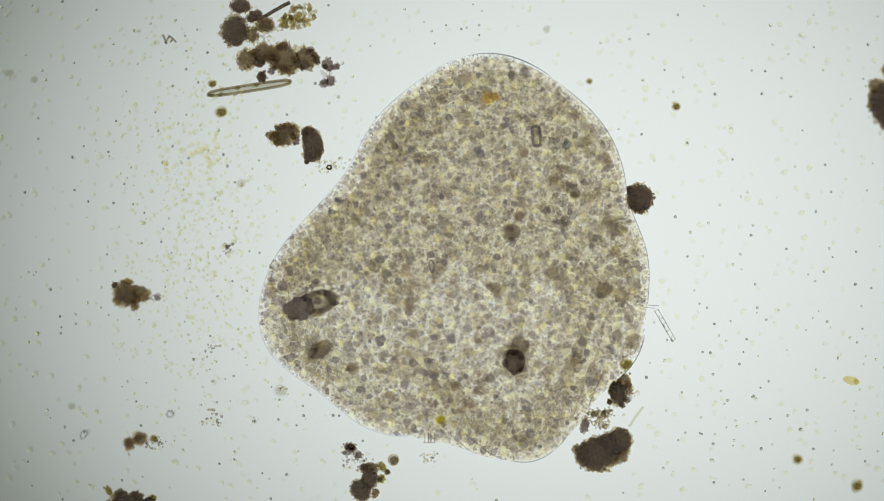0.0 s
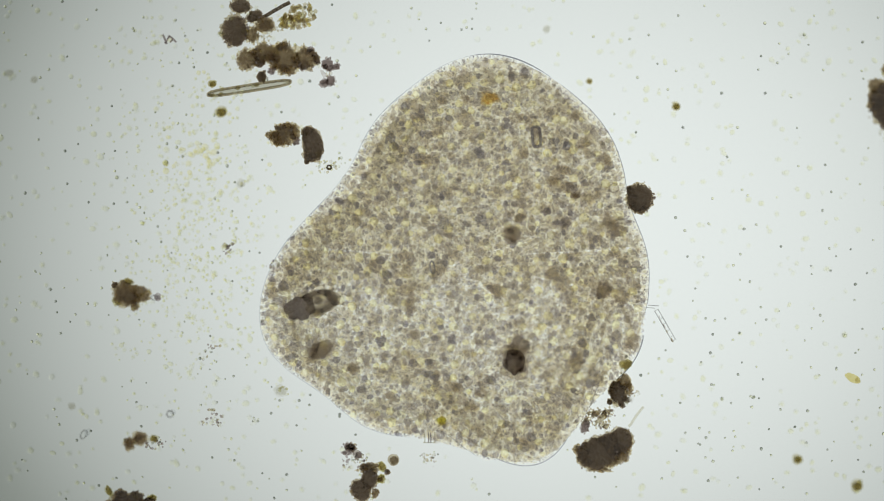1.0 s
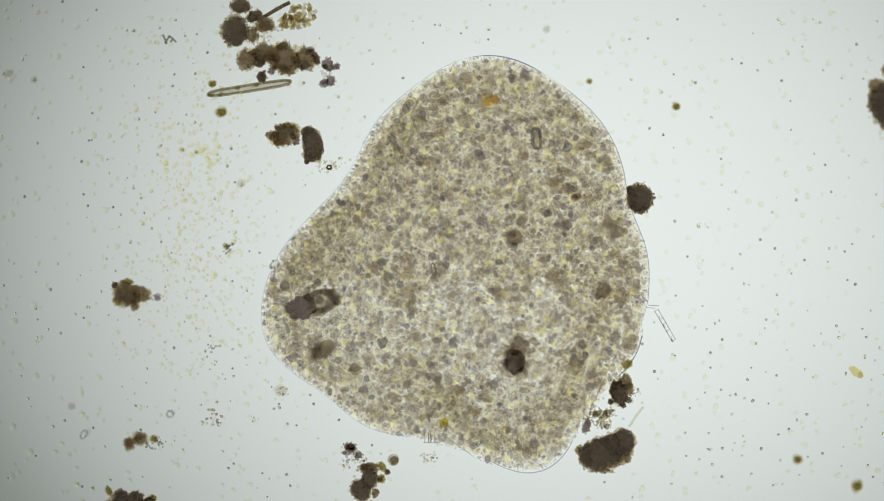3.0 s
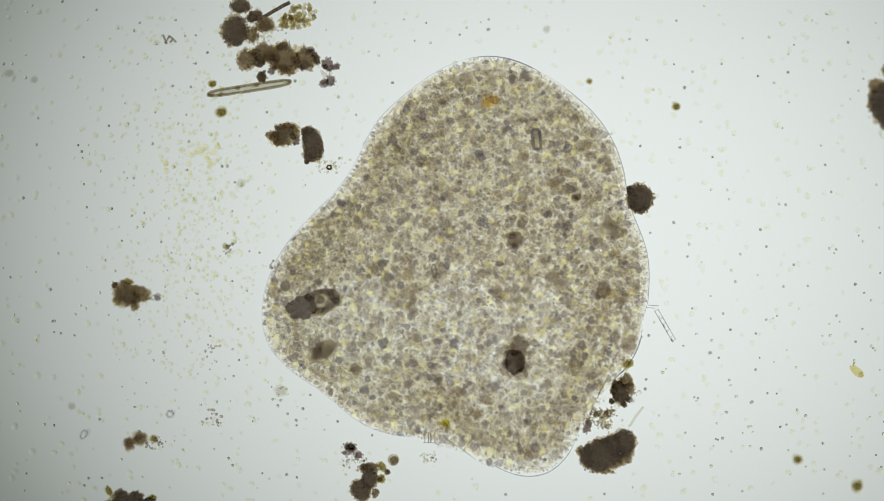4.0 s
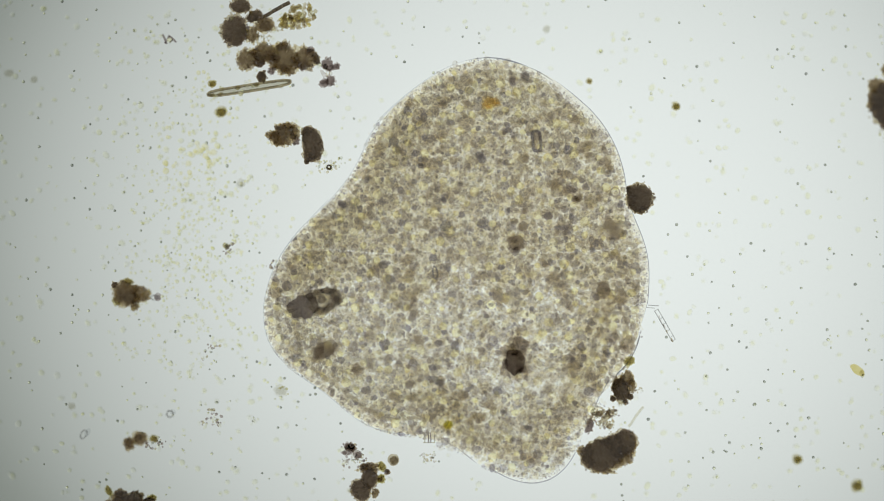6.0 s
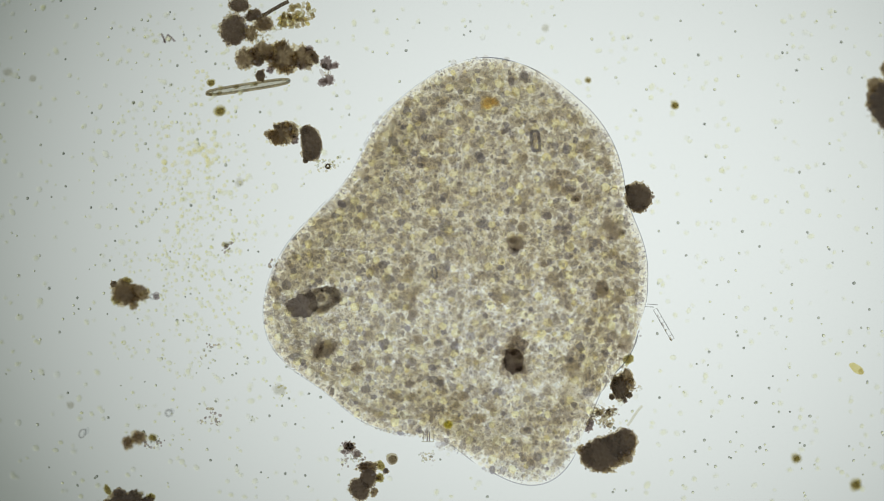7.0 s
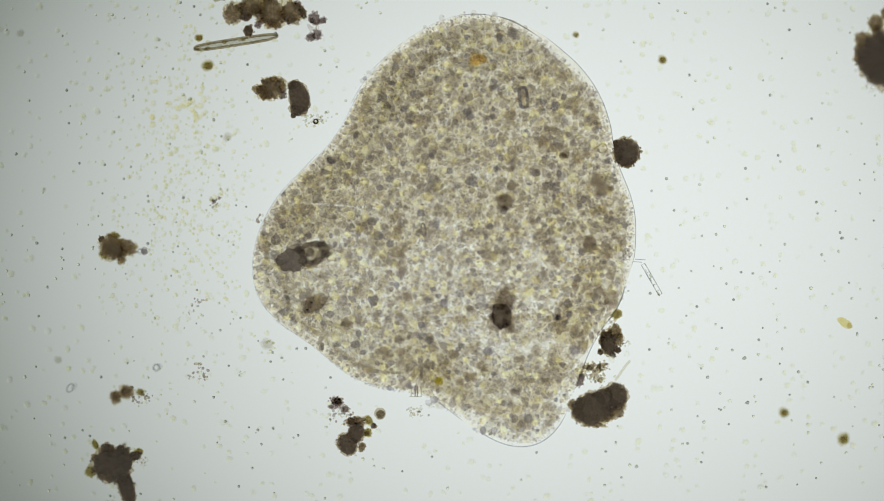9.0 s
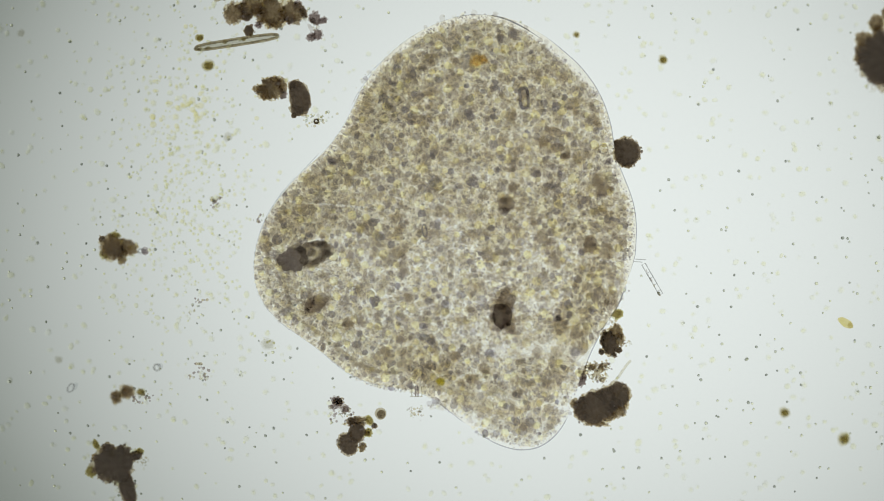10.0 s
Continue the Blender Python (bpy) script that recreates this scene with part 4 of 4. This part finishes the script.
debris("debris_patch", 592, 287, 26, 18, 60, "loose pale grains beside the amoeba's edge", 29, (FUZZ, PALE_GREY, OLIVE_FUZZ, SPECK))
debris("debris_patch", 408, 438, 14, 11, 36, "small patch of grey grains", 30)
debris("debris_patch", 372, 742, 18, 14, 40, "small patch of grey-purple grains", 31)
debris("debris_patch", 268, 790, 24, 16, 36, "fine dark grains by a brown clump", 32)
debris("debris_patch", 625, 815, 26, 24, 50, "fine grey grains by a dark clump", 33)
debris("debris_patch", 760, 822, 16, 22, 40, "pale fine grains below the amoeba", 34, (FUZZ, PALE_GREY, PURPLE_FUZZ, SPECK))
debris("debris_patch", 372, 625, 16, 14, 24, "short string of dark grains", 35)
debris("debris_patch", 485, 470, 14, 12, 26, "fine grains at the amoeba's edge", 36)
debris("debris_patch", 500, 690, 13, 12, 14, "pale olive patch of grains", 37, (PALE, OLIVE_FUZZ))
for px, py, r, mat, label in ((395, 200, 10.5, OLIVE, "round olive green algal cell adrift in the water"), (375, 147, 7.5, OLIVE, "small round olive algal cell adrift in the water"), (1043, 146, 6, OLIVE, "small round green algal cell adrift in the water"), (1196, 190, 8, OLIVE, "small round olive algal cell adrift in the water"),
                              (1510, 855, 11, OLIVE, "small clump of olive algae adrift in the water"), (1406, 809, 9, OLIVE, "pale clump of olive algae adrift in the water"), (132, 718, 7, PALE_GREY, "pale brownish grain in water"), (22, 132, 8, PALE_GREY, "pale brown grain in water"), (66, 143, 7, PALE_GREY, "pale grey grain in water"),
                              (968, 54, 7, PALE_GREY, "pale yellow grain in water"), (430, 326, 8, PALE_GREY, "pale grey grain in water"), (500, 690, 11, PALE_GREY, "pale olive blurred cell in water"), (278, 527, 7, PURPLE_CRUST, "grey granular cell beside detritus")):
    clump("algal_cell", px, py, [(0, 0, r * 1.1, r * 0.95, px, OLIVE_CRUST if mat is OLIVE else mat, 0.2), (r * 0.1, r * 0.1, r * 0.8, r * 0.7, 0, mat, 0.25)], label, "alga", crumbs=0, seed=px, group="olive cells", z=85.0 if px in (1406, 1510) else 58.0 if r > 5 and px not in (278, 375) else 0.0)
YELLOW = clump("yellow_alga", 1508, 674, [(0, 0, 15, 7.5, -14, YELLOW_MATTER, 0.08), (9, 2, 5, 5, 0, OLIVE_CRUST, 0.2)], "drifting yellow-green oblong alga", "alga", crumbs=0, seed=51, group="olive cells", z=32.0)


def colony():
    rng = np.random.default_rng(41)
    ob = thing("algal_colony", *at(525, 30), "golden yellow granular algal colony", "alga")
    for mat, count, low, high in ((OLIVE, 7, 3, 5), (YELLOW_MATTER, 9, 3, 5), (CRUST, 26, 2, 4.5), (OLIVE_CRUST, 40, 2, 5), (FUZZ, 70, 1.5, 5)):
        heap = Heap()
        for _ in range(count):
            a, k = rng.uniform(0, 2 * np.pi), rng.random() ** 0.6
            r = rng.uniform(low, high) * S
            ex, ey = 37 * k * math.cos(a), 23 * k * math.sin(a) * (0.85 + 0.35 * math.cos(a))
            v, f = blob(rng, (r, r * rng.uniform(0.6, 1), r * 0.7), 0.5, 3, 1.5, rng.uniform(0, 3), ((0.93 * ex - 0.36 * ey) * S, (0.36 * ex + 0.93 * ey) * S, rng.uniform(3, 26)), DOMES)
            heap.put(v, f)
        heap.link("cell_mass", [mat], ob)["kind"] = "stuff"


colony()


def rod(heap_v, heap_f, p, q, r0, r1, sides=10):
    """A tapered rod between two places."""
    p, q = Vector(p), Vector(q)
    side = (q - p).to_track_quat("Z", "Y")
    base = sum(len(v) for v in heap_v)
    v = []
    for o, r in ((p, r0), (q, r1)):
        v += [tuple(o + side @ Vector((r * math.cos(k * math.tau / sides), r * math.sin(k * math.tau / sides), 0))) for k in range(sides)]
    heap_v.append(v)
    heap_f += [(base + k, base + (k + 1) % sides, base + sides + (k + 1) % sides, base + sides + k) for k in range(sides)]
    heap_f += [tuple(base + k for k in reversed(range(sides))), tuple(base + sides + k for k in range(sides))]


def tube(points, radius, sides=8):
    """A round tube along points that lie in one plane."""
    v, f = [], []
    for a, b in zip(points, points[1:]):
        rod(v, f, a, b, radius, radius, sides)
    return sum(v, []), f


def pennate_diatom():
    x, y = at(441, 155)
    ob = thing("pennate_diatom", x, y, "long slender diatom with brown margins and a clear middle", "diatom")
    ob.rotation_euler[2] = math.radians(8.8)
    L, w = 75 * S, 5.5 * S

    def half(u):
        """Half the width at u from -1 to 1, narrowing to rounded ends."""
        return w * (1 - abs(u) ** 9) ** 0.5 * (1 - 0.22 * u * u)

    us = [math.sin(k * math.pi / 56) for k in range(-28, 29)]
    n = len(us)
    v = [(u * L, s * half(u), z) for z in (2.5 * S, 7 * S) for s in (-1, 1) for u in us]
    f = []
    for k in range(n - 1):
        f += [(k, n + k, n + k + 1, k + 1), (2 * n + k, 2 * n + k + 1, 3 * n + k + 1, 3 * n + k),
              (k, k + 1, 2 * n + k + 1, 2 * n + k), (n + k, 3 * n + k, 3 * n + k + 1, n + k + 1)]
    link_mesh("valve", v, f, VALVE, ob, "clear pale silica valve", smooth=False)
    for side in (-1, 1):
        v, f = tube([(u * L, side * half(u) + 0.25 * math.sin(u * 40), 5 * S) for u in us], 2.6 * S)
        link_mesh("margin", v, f, MARGIN, ob, "olive brown margin of the shell")
    rng = np.random.default_rng(3)
    for k in (-66, -52, -20, 14):
        p, g = blob(rng, (4.5 * S, 3 * S, 2.2 * S), 0.4, 3, 1.6, 0, (k * S, -3 * S * (1 if k < -30 else -1), 9 * S))
        link_mesh("chloroplast", p, g, OLIVE_CRUST, ob, "olive chloroplast")


VALVE = clear_filter("pale_valve", (0.80, 0.79, 0.74), 6)
MARGIN = filtering("olive_margin", (0.58, 0.53, 0.41), (0.80, 0.75, 0.62), 5, 0.1)
pennate_diatom()


def chain_diatom():
    x, y = at(1181, 577)
    ob = thing("chain_diatom", x, y, "faint clear chain of boxy diatom cells beside the amoeba", "diatom")
    ob.rotation_euler[2] = math.radians(-60)
    L, w = 31 * S, 3.4 * S
    for side in (-1, 1):
        v, f = [], []
        rod(v, f, (-L, side * w, 3), (L, side * w, 3), 0.8 * S, 0.8 * S)
        link_mesh("shell_wall", sum(v, []), f, SHELL_EDGE, ob)
    for k in (-1.0, -0.45, -0.1, 0.35, 0.75, 1.0):
        v, f = [], []
        rod(v, f, (k * L, -w, 3), (k * L, w, 3), 0.5 * S, 0.5 * S)
        link_mesh("cross_wall", sum(v, []), f, SHELL_EDGE, ob)
    rng = np.random.default_rng(9)
    for k in range(9):
        p, g = blob(rng, (rng.uniform(1.5, 3.2) * S, 1.3 * S, 1.0 * S), 0.4, 2, 1.6, rng.uniform(-0.4, 0.4), (rng.uniform(-0.6, 1) * L, -w * rng.uniform(0.3, 1.0), 4), DOMES)
        link_mesh("chloroplast", p, g, CRUST if k % 3 == 0 else PURPLE_FUZZ, ob)
    for side in (-1, 1):
        v, f = [], []
        rod(v, f, (-L - 4 * S, (4 + side * 4) * S, 3), (-L - 15 * S, (-12 + side * 4) * S, 3), 0.7 * S, 0.7 * S)
        link_mesh("clear_end", sum(v, []), f, SHELL_EDGE, ob)


SHELL_EDGE = filtering("shell_edge", (0.60, 0.60, 0.60), (0.86, 0.86, 0.85), 6, 0.05)
chain_diatom()


GREY_FIBRE = clear_filter("pale_grey_fibre", (0.90, 0.885, 0.82), 6)


def fibre(p, q, r, mat, label, z=0.0):
    (x0, y0), (x1, y1) = at(*p), at(*q)
    ob = thing("plant_fibre", (x0 + x1) / 2, (y0 + y1) / 2, label, "fibre", z, group="fibres")
    v, f = [], []
    n = 8
    pts = [((k / n - 0.5) * (x1 - x0) + 0.35 * math.sin(k), (k / n - 0.5) * (y1 - y0) + 0.3 * math.cos(2 * k), r + 1) for k in range(n + 1)]
    for a, b in zip(pts, pts[1:]):
        rod(v, f, a, b, r, r)
    link_mesh("strand", sum(v, []), f, mat, ob)


fibre((463, 30), (513, 2), 2.4, CRUST_DARK, "thin dark plant fibre in the detritus")
fibre((1114, 756), (1140, 720), 1.6, GREY_FIBRE, "thin pale fibre beside a dark lump", 30.0)


def bracket():
    ob = thing("algal_filament", *at(300, 71), "faint pale grey angular filament bits", "filament", z=34.0)
    for a, b in (((290, 62), (297, 79)), ((294, 78), (302, 64)), ((301, 64), (314, 76)), ((303, 76), (307, 70))):
        (x0, y0), (x1, y1), (cx, cy) = at(*a), at(*b), at(300, 71)
        v, f = tube([(x0 - cx, y0 - cy, 2.5), ((x0 + x1) / 2 - cx + 0.6, (y0 + y1) / 2 - cy, 2.5), (x1 - cx, y1 - cy, 2.5)], 1.8 * S)
        link_mesh("filament_bit", v, f, PURPLE_CRUST, ob)


def boxes():
    ob = thing("box_diatom", *at(760, 776), "small grey-purple boxy diatom at the amoeba's edge", "diatom", z=14.0)
    for k in (-7, 0, 4, 11):
        v, f = tube([(k * S, -9 * S, 3), ((k + 0.6) * S, 0, 3.4), (k * S, 10 * S, 3)], 1.2 * S)
        link_mesh("cell_wall", v, f, PURPLE_CRUST if k in (0, 4) else PALE_GREY, ob)
    v, f = tube([(-10 * S, -9 * S, 3), (12 * S, -9 * S, 3)], 1.0 * S)
    link_mesh("girdle", v, f, PALE_GREY, ob)


def hollow(px, py, rx, ry, turn, wall, mat, label):
    ob = thing("hollow_cell", *at(px, py), label, "cell", group="hollow cells")
    ring_mesh("wall", rx * S, ry * S, wall * S, turn, mat, ob).location[2] = (wall * S + (55 if mat is SHELL_EDGE else 0)) * UM
    if mat is SHELL_EDGE:
        v, f = DOMES[3]
        c, s = math.cos(math.radians(turn)), math.sin(math.radians(turn))
        w = v * np.array([rx, ry, 2.0]) * S
        link_mesh("plasm", np.stack([w[:, 0] * c - w[:, 1] * s, w[:, 0] * s + w[:, 1] * c, w[:, 2]], 1), f, PALE_BLUE, ob, "pale grey plasm")
    return ob


bracket()
boxes()
hollow(583, 296, 3.6, 3.6, 0, 1.6, SOIL, "tiny round cell with a black wall")
hollow(305, 732, 5.5, 5.5, 0, 1.5, SHELL_EDGE, "faint round empty grey cell")
hollow(153, 768, 8, 5, 60, 1.1, SHELL_EDGE, "faint oval empty grey cell")
hollow(277, 527, 5, 4, 0, 1.2, SHELL_EDGE, "round grey cell beside a clump")


# ---- specks adrift in the water ----
WANDER = []      # groups of specks and their wandering paths


def specks(name, count, low, high, mat, label, seed, zlow, zhigh, step=0.0, drift=(0, 0), area=None, flat=0.8, long=1.15):
    rng = np.random.default_rng(seed)
    heap = Heap()
    for _ in range(count):
        if area is None:
            x, y = rng.uniform(-600, 630), rng.uniform(-400, 345)
        else:
            px, py, sx, sy = area
            x, y = at(rng.normal(px, sx), rng.normal(py, sy))
        a = math.atan2(y - AY, x - AX)
        if math.hypot(x - AX, y - AY) < max(float(reach(FIRST, a)), float(reach(LAST, a))) + 6:
            continue
        r = rng.uniform(low, high) * S
        v, f = BALLS[2]
        w, turn = v * np.array([r, r * rng.uniform(0.8, long), r * flat]), rng.uniform(0, 3)
        c, s = math.cos(turn), math.sin(turn)
        heap.put(np.stack([w[:, 0] * c - w[:, 1] * s, w[:, 0] * s + w[:, 1] * c, w[:, 2]], 1) + np.array([x, y, rng.uniform(zlow, zhigh)]), f)
    ob = tagged(heap.link(name, [mat]), label, "specks", "specks in the water", "stuff")
    if step:
        WANDER.append((ob, seed, step, drift))
    return ob


for i, (count, step, drift) in enumerate(((90, 0, (0, 0)), (70, 1.2, (4, -6)), (70, 3.0, (-9, -5)), (70, 5.0, (10, 12)), (60, 7.0, (24, -30)), (50, 8.5, (-40, 20)), (45, 10.0, (50, 50)), (40, 12.0, (-60, -55)))):
    specks("water_specks", count, 1.8, 2.9, SPECK, "tiny dark-rimmed grains drifting in the water", 60 + i, 1.6, 40, step, drift)
for i, (count, step, drift) in enumerate(((360, 0, (0, 0)), (260, 0.8, (8, 3)), (240, 1.4, (-6, 6)), (160, 2.5, (15, -12)))):
    specks("pale_specks", count, 2.2, 4.6, PALE, "pale yellowish grains suspended in the water", 70 + i, 30, 90, step, drift, long=1.6)
specks("pale_specks", 780, 1.3, 3.0, PALE_GREEN, "dense pale yellow grains strewn beside the amoeba", 80, 20, 90, area=(345, 420, 80, 170))
specks("pale_specks", 150, 2.0, 4.4, PALE_YELLOW, "soft yellow grains strewn beside the amoeba", 82, 25, 65, area=(350, 330, 60, 150))
specks("water_specks", 70, 1.4, 2.4, SPECK, "tiny dark-rimmed grains strewn beside the amoeba", 81, 1.5, 3, area=(360, 480, 90, 180))


specks("water_specks", 45, 1.7, 2.6, SPECK, "tiny dark-rimmed grains drifting in the water", 90, 1.6, 5, 5.0, (10, -8), area=(1330, 720, 130, 90))
specks("pale_specks", 260, 3.0, 5.6, PALE, "large faint yellowish grains high in the water", 93, 40, 80, 1.5, (5, -6), long=1.4)
specks("pale_specks", 26, 3.5, 6.0, PALE_YELLOW, "soft yellow smudges beside the amoeba", 91, 30, 70, area=(335, 275, 32, 22))


def motions():
    """Key all that moves."""
    walk(LAMP, [(t, pose(x * UM, y * UM, LAMP_Z * UM)) for t, x, y in STAGE])
    for ob, seed, step, (dx, dy) in WANDER:
        rng = np.random.default_rng(seed)
        xs, ys = np.cumsum(rng.normal(0, step, 21)), np.cumsum(rng.normal(0, step, 21))
        walk(ob, [(k / 2, pose((xs[k] - xs[10] + dx * (k / 20 - 0.5)) * UM, (ys[k] - ys[10] + dy * (k / 20 - 0.5)) * UM, 0)) for k in range(21)])
    for lobe in LOBE:
        walk(lobe, [(t, pose(x * UM, y * UM, 0)) for t, x, y in ((0, -14.6, 42.2), (2.5, -10.0, 31.0), (5, -5.9, 20.2), (7.5, -2.8, 10.0), (10, 0, 0))])
    for ob, (x, y, z), (dx, dy), turn, *first in MOVES:
        base = first[0] if first else 0.0
        walk(ob, [(t, pose((x + dx * t / 10) * UM, (y + dy * t / 10) * UM, z * UM, 0, 0, base + turn * t / 10)) for t in (0, 2.5, 5, 7.5, 10)])
    for ob, rows in ((CHUNK, ((0, 1070, 795), (1, 1072, 795), (2.5, 1075, 796), (4.5, 1078, 798), (7, 1081, 798), (8.5, 1085, 798), (10, 1090, 796))),
                     (CHUNK2, ((0, 1098, 692), (2.5, 1099, 692), (5, 1103, 689), (7, 1104, 685), (10, 1106, 685))),
                     (DEBRIS, ((0, 1058, 745), (5, 1064, 745), (10, 1076, 744))), (DEBRIS2, ((0, 1058, 743), (5, 1064, 743), (10, 1076, 742)))):
        walk(ob, [(t, pose(at(px, py)[0] * UM, at(px, py)[1] * UM, 26 * UM if ob is CHUNK else 0)) for t, px, py in rows])
    walk(YELLOW, [(t, pose(at(px, py)[0] * UM, at(px, py)[1] * UM, 32 * UM, 0, 0, turn)) for t, px, py, turn in
                  ((0, 1508, 674, 0), (1, 1511, 670, -14), (2.5, 1516, 661, -22), (4, 1518, 658, -26), (7, 1520, 655, -22), (10, 1521, 654, -18))])


motions()
